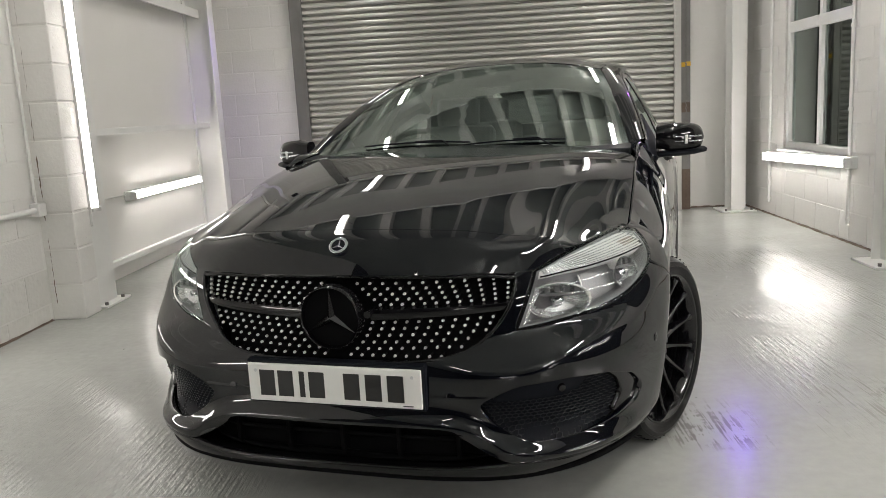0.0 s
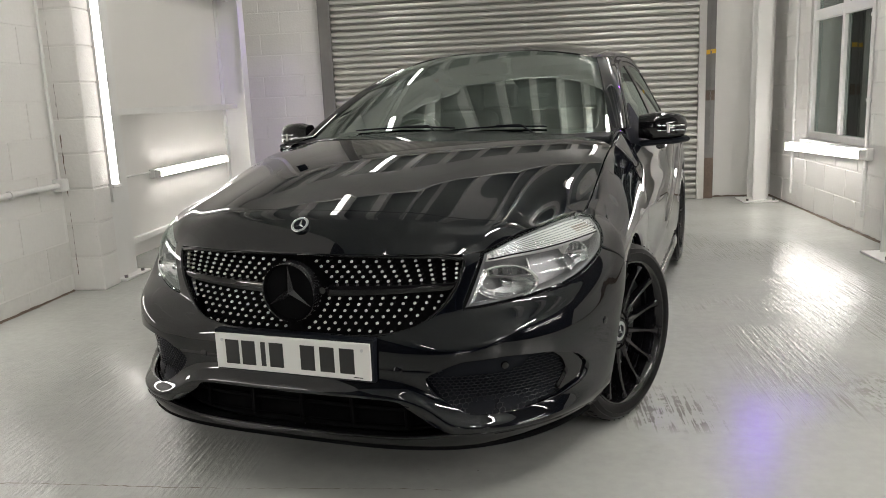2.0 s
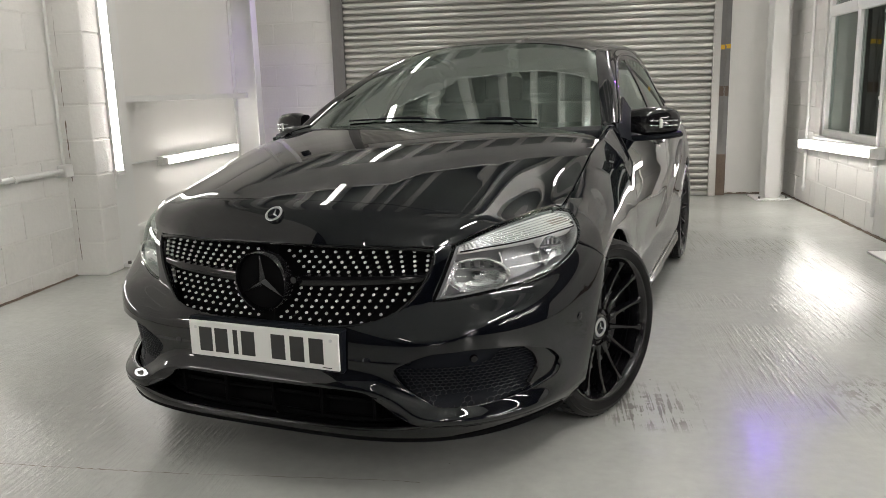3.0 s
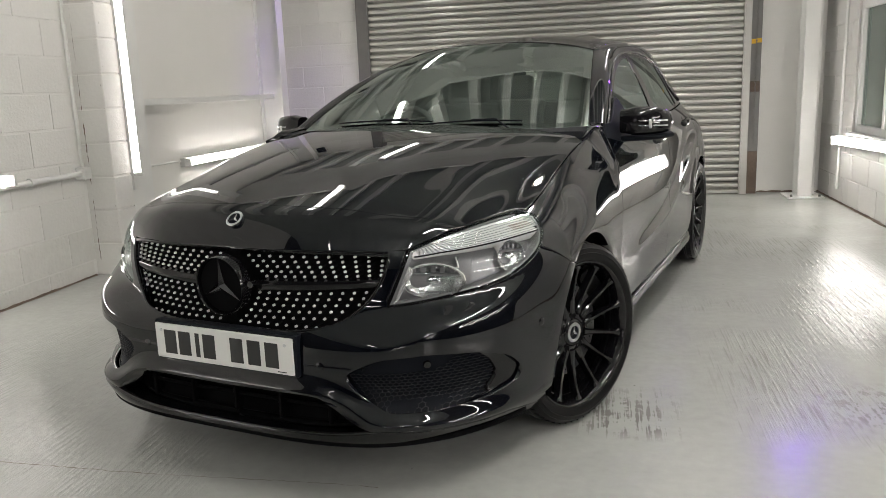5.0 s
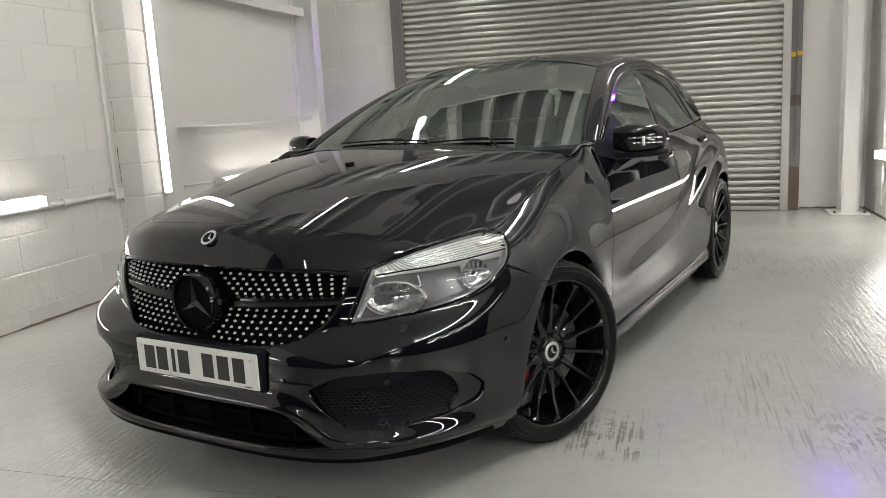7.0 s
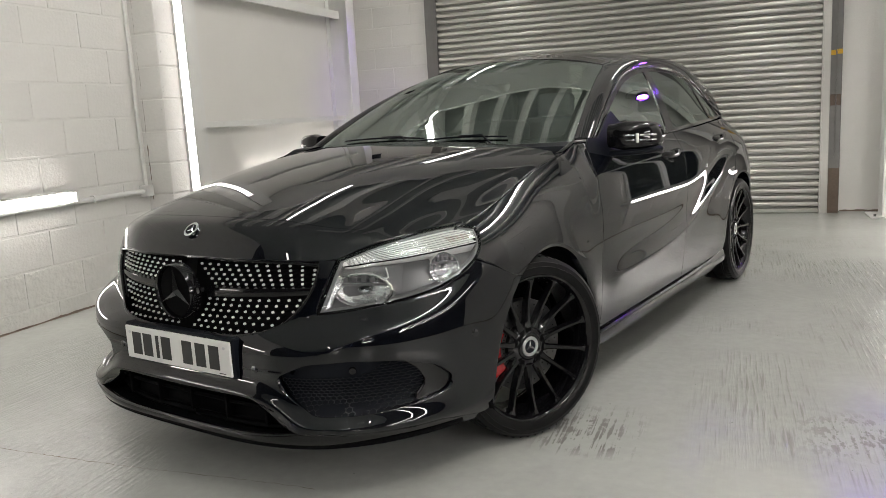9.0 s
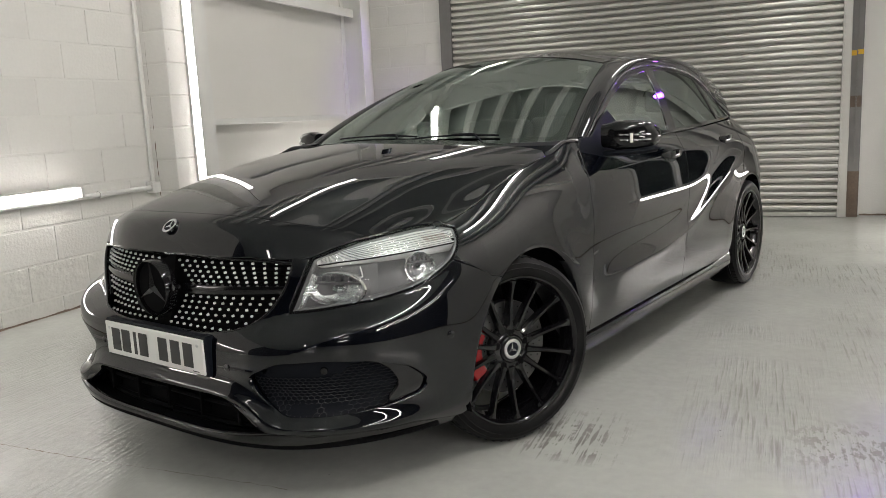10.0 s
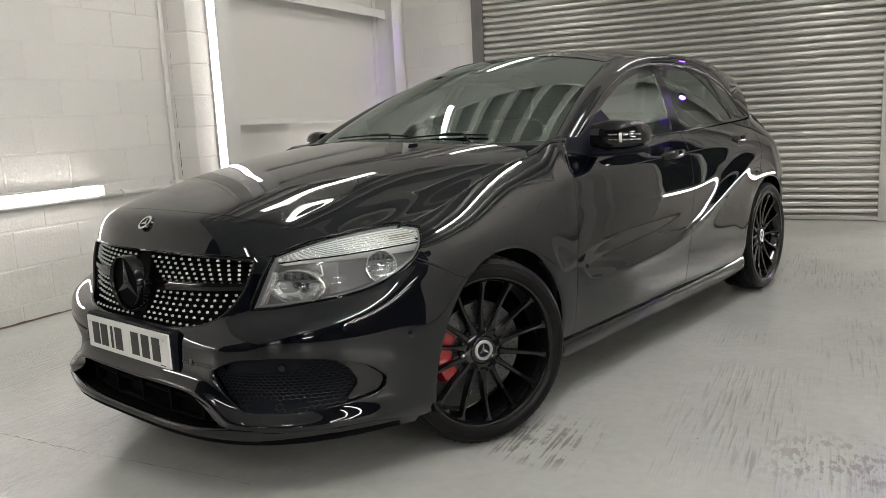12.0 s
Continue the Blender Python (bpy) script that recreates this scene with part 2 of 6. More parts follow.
def sweep(bm, pts, r, seg=8, flat=1.0):
    """A round bar along a line of points."""
    pts = [Vector(p) for p in pts]
    rings = []
    for i, p in enumerate(pts):
        d = (pts[min(i + 1, len(pts) - 1)] - pts[max(i - 1, 0)]).normalized()
        side = d.cross(Vector((0, 0, 1)))
        side = side.normalized() if side.length > 1e-4 else Vector((1, 0, 0))
        up = side.cross(d)
        rings.append([bm.verts.new(p + r * (math.cos(2 * math.pi * k / seg) * side + flat * math.sin(2 * math.pi * k / seg) * up)) for k in range(seg)])
    for a, b in zip(rings, rings[1:]):
        for k in range(seg):
            bm.faces.new((a[k], a[(k + 1) % seg], b[(k + 1) % seg], b[k]))
    bm.faces.new(rings[0][::-1])
    bm.faces.new(rings[-1])
    return bm


def curve_at(keys, t):
    """A smooth line through (t, value) pairs."""
    n = len(keys)
    if t <= keys[0][0]:
        return keys[0][1]
    if t >= keys[-1][0]:
        return keys[-1][1]
    i = next(k for k in range(n - 1) if t <= keys[k + 1][0])
    t0, a = keys[i]
    t1, b = keys[i + 1]
    h = t1 - t0
    d = (b - a) / h
    def slope(k):
        if k == 0 or k == n - 1:
            j = min(k, n - 2)
            return (keys[j + 1][1] - keys[j][1]) / (keys[j + 1][0] - keys[j][0])
        l = (keys[k][1] - keys[k - 1][1]) / (keys[k][0] - keys[k - 1][0])
        r = (keys[k + 1][1] - keys[k][1]) / (keys[k + 1][0] - keys[k][0])
        return 0 if l * r <= 0 else 2 * l * r / (l + r)
    m0, m1 = slope(i), slope(i + 1)
    u = (t - t0) / h
    return a * (1 + 2 * u) * (1 - u) ** 2 + m0 * h * u * (1 - u) ** 2 + b * u * u * (3 - 2 * u) + m1 * h * u * u * (u - 1)


def inside(poly, x, y):
    hit, j = False, len(poly) - 1
    for i in range(len(poly)):
        (xi, yi), (xj, yj) = poly[i], poly[j]
        if (yi > y) != (yj > y) and x < (xj - xi) * (y - yi) / (yj - yi) + xi:
            hit = not hit
        j = i
    return hit


def resample(poly, step):
    out = []
    for (x0, y0), (x1, y1) in zip(poly, poly[1:] + poly[:1]):
        n = max(1, round(math.hypot(x1 - x0, y1 - y0) / step))
        out += [(x0 + (x1 - x0) * k / n, y0 + (y1 - y0) * k / n) for k in range(n)]
    return out


def rounded(poly, r, n=4):
    """The polygon with its corners rounded."""
    out = []
    for i, p in enumerate(poly):
        p, a, b = Vector(p), Vector(poly[i - 1]), Vector(poly[(i + 1) % len(poly)])
        ra, rb = min(r, (a - p).length * 0.45), min(r, (b - p).length * 0.45)
        s, e = p + (a - p).normalized() * ra, p + (b - p).normalized() * rb
        for k in range(n + 1):
            t = k / n
            out.append(tuple(s * (1 - t) ** 2 + p * 2 * t * (1 - t) + e * t * t))
    return out


def skin(name, surf, outline, holes=(), step=0.04, depth=0.012, bevel=0.0025, mirror=False, both=False, lift=0.0, aspect=1.0):
    """A sheet of the surface surf(p, q) inside an outline in (p, q), with rolled-in edges and the surface's true normals.
    both: the mirror half is joined on; mirror: only the mirror half."""
    from mathutils.geometry import delaunay_2d_cdt
    loops = [resample([(a, b * aspect) for a, b in poly], step) for poly in (outline, *holes)]
    pts, edges = [], []
    for loop in loops:
        s = len(pts)
        pts += loop
        edges += [(s + k, s + (k + 1) % len(loop)) for k in range(len(loop))]
    fixed = np.array(pts)
    xs, ys = fixed[:, 0], fixed[:, 1]
    row, y = 0, ys.min() + step / 2
    while y < ys.max():
        x = xs.min() + step * (0.25 if row % 2 else 0.75)
        while x < xs.max():
            if inside(loops[0], x, y) and not any(inside(h, x, y) for h in loops[1:]) and np.min((xs - x) ** 2 + (ys - y) ** 2) > (0.55 * step) ** 2:
                pts.append((x, y))
            x += step
        y += step * 0.87
        row += 1
    vs, es, fs, *_ = delaunay_2d_cdt([Vector(p) for p in pts], edges, [], 0, 1e-7)
    tris = []
    for f in fs:
        cx, cy = sum(vs[i][0] for i in f) / 3, sum(vs[i][1] for i in f) / 3
        if inside(loops[0], cx, cy) and not any(inside(h, cx, cy) for h in loops[1:]):
            tris.append(list(f))
    def place(p, q):
        return Vector(surf(p, q / aspect))
    co, no = [], []
    e = 0.002
    for v in vs:
        p, q = v[0], v[1]
        du = place(p + e, q) - place(p - e, q)
        dv = place(p, q + e) - place(p, q - e)
        n = du.cross(dv)
        n = n.normalized() if n.length > 1e-12 else Vector((0, 0, 1))
        co.append(place(p, q) + n * lift)
        no.append(n)
    count = {}
    for t in tris:
        for a, b in ((t[0], t[1]), (t[1], t[2]), (t[2], t[0])):
            count[(min(a, b), max(a, b))] = count.get((min(a, b), max(a, b)), 0) + 1
    verts, faces, norms = list(co), [], []
    for t in tris:
        faces.append(t)
        norms.append([no[i] for i in t])
    rim = {}
    nxt = []
    for t in tris:
        for a, b in ((t[0], t[1]), (t[1], t[2]), (t[2], t[0])):
            if count[(min(a, b), max(a, b))] == 1:
                if both and abs(co[a].x) < 1e-4 and abs(co[b].x) < 1e-4:
                    continue
                nxt.append((a, b))
    if depth:
        out = {}
        for a, b in nxt:
            d = (co[b] - co[a])
            for i in (a, b):
                out.setdefault(i, Vector())
                out[i] += d.cross(no[i])
        for i, o in out.items():
            o = o.normalized()
            if both and abs(co[i].x) < 1e-4:
                o.x = 0
            r1, r2 = len(verts), len(verts) + 1
            verts += [co[i] + o * bevel - no[i] * bevel, co[i] + o * bevel - no[i] * (depth + bevel)]
            rim[i] = (r1, r2, (no[i] + o).normalized(), o)
        for a, b in nxt:
            ra, rb = rim[a], rim[b]
            faces.append([b, a, ra[0], rb[0]])
            norms.append([no[b], no[a], ra[2], rb[2]])
            faces.append([rb[0], ra[0], ra[1], rb[1]])
            norms.append([rb[2], ra[2], ra[3], rb[3]])
    if mirror or both:
        k = len(verts)
        flip = [Vector((-v.x, v.y, v.z)) for v in verts]
        mf = [[i + (k if both else 0) for i in f[::-1]] for f in faces]
        mn = [[Vector((-n.x, n.y, n.z)) for n in ns[::-1]] for ns in norms]
        if both:
            verts, faces, norms = verts + flip, faces + mf, norms + mn
        else:
            verts, faces, norms = flip, mf, mn
    me = bpy.data.meshes.new(name)
    me.from_pydata([tuple(v) for v in verts], [], faces)
    me.polygons.foreach_set("use_smooth", [True] * len(faces))
    me.normals_split_custom_set([tuple(n) for ns in norms for n in ns])
    return me


def strip(name, a, b, bulge, n=40, rows=8, mirror=False, inward=(0, 0, -1)):
    """A rounded band between two lines of points a(t), b(t); it bulges against 'inward'."""
    bm = bmesh.new()
    grid = []
    for i in range(n + 1):
        t = i / n
        p, q = Vector(a(t)), Vector(b(t))
        out = Vector(bulge(t))
        grid.append([bm.verts.new(p.lerp(q, k / rows) + out * (1 - (2 * k / rows - 1) ** 2)) for k in range(rows + 1)])
    for g, h in zip(grid, grid[1:]):
        for k in range(rows):
            bm.faces.new((g[k], g[k + 1], h[k + 1], h[k]))
    if mirror:
        for v in bm.verts:
            v.co.x = -v.co.x
        bmesh.ops.reverse_faces(bm, faces=bm.faces[:])
    bmesh.ops.recalc_face_normals(bm, faces=bm.faces[:])
    me = mesh_of(bm, name)
    return smooth(me)


# ---- the room: floor, ceiling, walls ----
def structure(name, label, category, bm, material):
    return thing(name, label, category, ROOM, bm, material, kind="structure")


bm = bmesh.new()
box(bm, U0 - 0.3, U1 + 0.3, V0 - 0.3, V1 + 0.3, -0.2, 0)
floor = structure("floor", "grey painted concrete floor with gloss, scuffs and brush streaks", "floor", bm, FLOOR)

# a hairline crack runs across the floor in front of the car
rng = random.Random(3)
bm = bmesh.new()
line = []
for k in range(120):
    u = -1.25 + k * 0.0145
    line.append((u, 0.078 + 0.006 * math.sin(u * 5) + rng.uniform(-0.003, 0.003), rng.choice((0.0006, 0.0012, 0.0018, 0.0025)) * (0.5 if u > -0.3 else 1.0)))
sides = [[bm.verts.new((u, v - w, 0.0006)) for u, v, w in line], [bm.verts.new((u, v + w, 0.0006)) for u, v, w in line]]
for k in range(len(line) - 1):
    bm.faces.new((sides[0][k], sides[0][k + 1], sides[1][k + 1], sides[1][k]))
part("crack", bm, RUSTY, floor)

# ceiling: joists with open dark bays, crossed by wide white boarded strips, in one mesh
bm = bmesh.new()
box(bm, U0 - 0.3, U1 + 0.3, V0 - 0.3, V1 + 0.3, CEIL, CEIL + 0.1)
for k in range(14):
    u = U0 + 0.12 + k * 0.42
    box(bm, u, u + 0.10, 0.5, V1, CEIL - 0.16, CEIL + 0.01)
box(bm, U0, U1, 6.22, 6.4, CEIL - 0.20, CEIL - 0.155)
box(bm, U0 - 0.05, U1 + 0.05, 3.2, 4.75, CEIL - 0.20, CEIL - 0.155, m=Matrix(((1, 0, 0, 0), (0.32, 1, 0, 0), (0, 0, 1, 0), (0, 0, 0, 1))))
me = mesh_of(bm, "ceiling")
me.materials.append(CEILING_DARK)
me.materials.append(CEILING_WHITE)
for f in me.polygons:
    if f.index >= 6:
        f.material_index = 1
ceiling = thing("ceiling", "dark deck ceiling with white joists and boarded strips", "ceiling", ROOM, me, kind="structure")


def block_mesh(w, h, d, name="block", material=None):
    bm = bmesh.new()
    box(bm, -w / 2, w / 2, -d / 2, d / 2, -h / 2, h / 2)
    front = [e for e in bm.edges if all(v.co.y < 0 for v in e.verts)]
    bmesh.ops.bevel(bm, geom=front, offset=0.0055, segments=2, affect="EDGES", profile=0.6)
    me = mesh_of(bm, name)
    me.materials.append(material)
    return me


BLOCK_W, BLOCK_H, PITCH_W, PITCH_H = 0.4365, 0.2140, 0.445, 0.2225
_meshes = {}


def lay_blocks(wall, z_first, start, end, place, top=CEIL, phase=0.0, rough_to=0.0):
    """Courses of blocks on the face of a wall. place(s, z) gives the pose of a block whose middle lies s along the wall."""
    rng = random.Random(len(wall.name))
    course, z = 0, z_first - PITCH_H
    while z < top:
        s = start + (phase - start + (PITCH_W / 2 if course % 2 else 0)) % PITCH_W - PITCH_W
        while s < end:
            a, b = max(s, start), min(s + BLOCK_W, end)
            z0, z1 = max(z, 0.004), min(z + BLOCK_H, top)
            if b - a > 0.03 and z1 - z0 > 0.03:
                material = ROUGH_BLOCK if z1 < rough_to else BLOCK
                key = (round(b - a, 3), round(z1 - z0, 3), material.name)
                if key not in _meshes:
                    _meshes[key] = block_mesh(b - a, z1 - z0, 0.03, material=material)
                ob = new("block", _meshes[key])
                ob.parent = wall
                ob.matrix_basis = place((a + b) / 2, (z0 + z1) / 2) @ pose(0, rng.uniform(-0.0012, 0.0012), 0)
            s += PITCH_W
        z += PITCH_H
        course += 1


# left wall: block wall, pilaster, steel columns with a sheet panel between them, then blocks again
bm = bmesh.new()
box(bm, U0 - 0.25, U0 - 0.002, -2.6, 2.66, 0, CEIL)
wall_left = structure("wall_left", "white painted concrete block wall with rough lower courses", "wall", bm, MORTAR)
bm = bmesh.new()
box(bm, U0 - 0.25, -2.057, 2.667, 2.853, 0, CEIL)
pilaster = structure("pilaster", "white painted block pilaster with chipped edge", "pilaster", bm, MORTAR)
bm = bmesh.new()
box(bm, -0.12, 0.12, -0.10, 0.10, -0.107, 0.107, 0.007, 3)
course = mesh_of(bm, "block")
course.materials.append(BLOCK)
rng = random.Random(17)
for k in range(15):
    ob = new("block", course)
    ob.parent = pilaster
    ob.matrix_basis = pose(-2.17 + rng.uniform(-0.0015, 0.0015), 2.76, min(0.004 + 0.107 + k * PITCH_H, CEIL - 0.108), 0, 0, rng.uniform(-0.4, 0.4))
# added lip: keeps the tube's light off the pilaster and narrows the tube
part("edge_strip", box(bmesh.new(), -2.10, -2.036, 2.863, 2.868, 0.55, 2.6, 0.001), STEEL_WHITE, pilaster, "thin white lip added to shade the pilaster from the tube")
# the joint between wall and pilaster has opened
for z0, z1, wide in ((0.10, 0.52, 0.006), (0.62, 1.02, 0.009), (1.10, 1.34, 0.005), (1.40, 2.70, 0.0025)):
    bm = bmesh.new()
    n = int((z1 - z0) / 0.02)
    rows = []
    for k in range(n + 1):
        w = wide * rng.choice((0.05, 0.3, 0.6, 1.0)) * (0.1 if k in (0, n) else 1)
        u = U0 + 0.036 + rng.uniform(-0.002, 0.002)
        rows.append([bm.verts.new((u - w / 2, 2.6585, z0 + (z1 - z0) * k / n)), bm.verts.new((u + w / 2, 2.6585, z0 + (z1 - z0) * k / n))])
    for a, b in zip(rows, rows[1:]):
        bm.faces.new((a[0], a[1], b[1], b[0]))
    part("crack", bm, RUSTY, pilaster)
bm = bmesh.new()
box(bm, -2.62, -2.36, 2.93, 6.40, 0.16, CEIL)
panel_wall = structure("wall_panel", "smooth white sheet panel between steel columns", "wall", bm, PANEL)
bm = bmesh.new()
box(bm, -2.62, -2.42, 2.93, 6.40, 0, 0.16)
plinth = structure("plinth", "grey concrete plinth below the sheet panel", "plinth", bm, MORTAR)

# chipped paint along the pilaster's edge and a dirty line at the wall's foot
rng = random.Random(11)
for k in range(26):
    z = rng.uniform(0.15, 2.6)
    r = rng.uniform(0.0025, 0.008)
    bm = bmesh.new()
    n = 7
    ring = [(r * rng.uniform(0.5, 1.0) * math.cos(2 * math.pi * j / n), 1.6 * r * rng.uniform(0.5, 1.0) * math.sin(2 * math.pi * j / n)) for j in range(n)]
    if k % 3:
        aside = 0.12 * rng.random() if k % 5 == 0 else 0
        pts = [(-2.047, 2.675 + abs(a) + aside, z + b) for a, b in ring]
    else:
        pts = [(-2.062 - abs(a), 2.6585, z + b) for a, b in ring]
    bm.faces.new([bm.verts.new(p) for p in pts])
    part("paint_chip", bm, RUSTY, pilaster)
bm = bmesh.new()
line = [(U0 + 0.004 + rng.uniform(0.0, 0.008), -2.4 + 0.06 * k, 0.003 + rng.uniform(0.0, 0.006)) for k in range(85)]
rows = [[bm.verts.new(p) for p in ((U0 - 0.001, v, z + 0.006), (u, v, z), (u + 0.006, v, 0.0008))] for u, v, z in line]
for a, b in zip(rows, rows[1:]):
    for k in range(2):
        bm.faces.new((a[k], a[k + 1], b[k + 1], b[k]))
part("dirt_line", bm, RUSTY, wall_left, "brown dirt along the wall's foot")

# back wall on both sides of the roller shutter
bm = bmesh.new()
box(bm, -2.62, -1.45, V1 + 0.002, V1 + 0.26, 0, CEIL)
box(bm, 2.60, U1 + 0.3, V1 - 0.012, V1 + 0.26, 0, CEIL)
box(bm, -1.45, 2.60, V1 + 0.1, V1 + 0.26, 2.75, CEIL)
wall_back = structure("wall_back", "white painted block wall beside the shutter", "wall", bm, MORTAR)

# right wall with a window opening
WIN = (4.06, 5.37, 0.65, 2.35)
bm = bmesh.new()
for v0, v1, z0, z1 in ((0.3, WIN[0], 0, CEIL), (WIN[1], V1 + 0.26, 0, CEIL), (WIN[0], WIN[1], 0, WIN[2]), (WIN[0], WIN[1], WIN[3], CEIL)):
    box(bm, U1 + 0.002, U1 + 0.26, v0, v1, z0, z1)
wall_right = structure("wall_right", "white painted block wall with a window", "wall", bm, MORTAR)
# unseen end walls, coloured near black so that the car's paint reflects darkness
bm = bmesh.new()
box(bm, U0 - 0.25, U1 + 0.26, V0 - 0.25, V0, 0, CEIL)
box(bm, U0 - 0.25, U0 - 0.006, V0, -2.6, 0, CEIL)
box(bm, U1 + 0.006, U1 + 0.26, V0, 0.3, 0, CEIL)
wall_front = structure("wall_front", "unseen wall round the far end, coloured dark for the reflections", "wall", bm, DIM_WALL)
bm = bmesh.new()
box(bm, U1 + 0.7, U1 + 0.75, 2.5, 7.2, -0.1, 3.3)
night = structure("backdrop", "dark night outside the window", "backdrop", bm, NIGHT)


rng = random.Random(23)
for wall, length, place in ((wall_right, 7.6, lambda d, o, z: (U1 - 0.001 - o, V1 - 0.02 - d, z)), (wall_back, 0.55, lambda d, o, z: (2.62 + d, V1 - 0.0125 - o, z))):
    bm = bmesh.new()
    rows = []
    for k in range(int(length / 0.05) + 1):
        o, z = 0.004 + rng.uniform(0.0, 0.010), 0.003 + rng.uniform(0.0, 0.007)
        rows.append([bm.verts.new(place(k * 0.05, a, h)) for a, h in ((0.0, z + 0.006), (o, z), (o + 0.006, 0.0008))])
    for a, b in zip(rows, rows[1:]):
        for k in range(2):
            bm.faces.new((a[k], a[k + 1], b[k + 1], b[k]))
    part("dirt_line", bm, RUSTY, wall, "brown dirt along the wall's foot")


# ---- roller shutter ----
def slat_mesh(width, pitch):
    bm = bmesh.new()
    prof = [(0.030, 0.0), (0.030, 0.09), (-0.004, 0.11), (-0.007, 0.15), (-0.004, 0.19), (0.030, 0.21), (0.030, 0.30)]
    for k in range(13):
        a = math.pi * k / 12
        prof.append((-0.002 - 0.020 * math.sin(a) ** 0.6, 0.312 + 0.34 * (1 - math.cos(a))))
    prof = [(y, t * (pitch - 0.0005)) for y, t in prof]
    n = len(prof) - 1
    left = [bm.verts.new((-width / 2, y, z)) for y, z in prof]
    right = [bm.verts.new((width / 2, y, z)) for y, z in prof]
    for k in range(n):
        bm.faces.new((left[k], right[k], right[k + 1], left[k + 1]))
    back = bmesh.ops.extrude_face_region(bm, geom=bm.faces[:])
    for v in back["geom"]:
        if isinstance(v, bmesh.types.BMVert):
            v.co.y = 0.032
    bmesh.ops.recalc_face_normals(bm, faces=bm.faces[:])
    me = smooth(mesh_of(bm, "slat"), 35)
    me.materials.append(SHUTTER)
    return me


SH0, SH1, SHV = -1.32, 2.43, 6.28
bm = bmesh.new()
box(bm, SH0, SH1, SHV + 0.036, SHV + 0.044, 0.0, 2.85)
shutter = structure("roller_shutter", "closed grey galvanised roller shutter with worn slats", "shutter", bm, POST)
PITCH = 0.0645
slat = slat_mesh(SH1 - SH0, PITCH)
rng = random.Random(5)
for k in range(43):
    ob = new("slat", slat)
    ob.parent = shutter
    ob.matrix_basis = pose((SH0 + SH1) / 2, SHV + rng.uniform(-0.002, 0.002), 0.045 + k * PITCH, rng.uniform(-0.8, 0.8), 0, 0)
bm = bmesh.new()
box(bm, SH0, SH1, SHV - 0.02, SHV + 0.02, 0.006, 0.045, 0.004)
part("bottom_rail", bm, SHUTTER, shutter, "dented steel bottom rail")
# left guide: dark grey channel
bm = bmesh.new()
box(bm, -1.45, -1.315, SHV - 0.03, V1 + 0.05, 0, 3.1, 0.004)
box(bm, -1.345, -1.315, SHV - 0.05, SHV - 0.025, 0, 3.1, 0.003)
structure("shutter_guide", "dark grey steel shutter guide", "guide", bm, POST)
bm = bmesh.new()
box(bm, 2.43, 2.50, SHV - 0.04, SHV + 0.06, 0, 3.1, 0.004)
box(bm, 2.425, 2.44, SHV - 0.055, SHV - 0.03, 0, 3.1, 0.003)
structure("shutter_guide", "grey galvanised steel shutter guide", "guide", bm, SHUTTER)
bm = bmesh.new()
box(bm, 2.50, 2.60, SHV + 0.0, V1 + 0.05, 0, 3.1, 0.004)
rusty = structure("door_post", "rust-stained dark steel door post", "post", bm, POST)
bm = bmesh.new()
box(bm, 2.503, 2.597, SHV - 0.003, SHV + 0.02, 0.0, 0.42, 0.002)
part("rust_plate", bm, RUSTY, rusty, "rusty lower plate")
bm = bmesh.new()
box(bm, 2.50, 2.595, SHV - 0.010, SHV + 0.01, 1.00, 1.10, 0.003)
part("bracket", bm, RUSTY, rusty, "dark rusty bracket")
bm = bmesh.new()
for k, (a, b) in enumerate(((2.49, 2.545), (2.55, 2.60))):
    box(bm, a, b, SHV - 0.007 - 0.001 * k, SHV - 0.002, 1.455 + 0.008 * k, 1.50 + 0.006 * k, 0.001)
part("tape", bm, YELLOW, rusty, "torn yellow tape")


def chain_links(bm, u, v, z0, z1):
    z, k = z0, 0
    while z < z1:
        ring = []
        for j in range(10):
            a = 2 * math.pi * j / 10
            dx, dz = 0.008 * math.cos(a), 0.016 * math.sin(a)
            ring.append((u + dx, v, z + dz) if k % 2 else (u, v + dx, z + dz))
        for p, q in zip(ring, ring[1:] + ring[:1]):
            rod(bm, p, q, 0.0022, 5)
        z += 0.025
        k += 1
    return bm


thing("hand_chain", "steel hand chain of the roller shutter hanging by the post", "chain", ROOM, chain_links(bmesh.new(), 2.55, SHV - 0.03, 0.52, 3.0), POST)


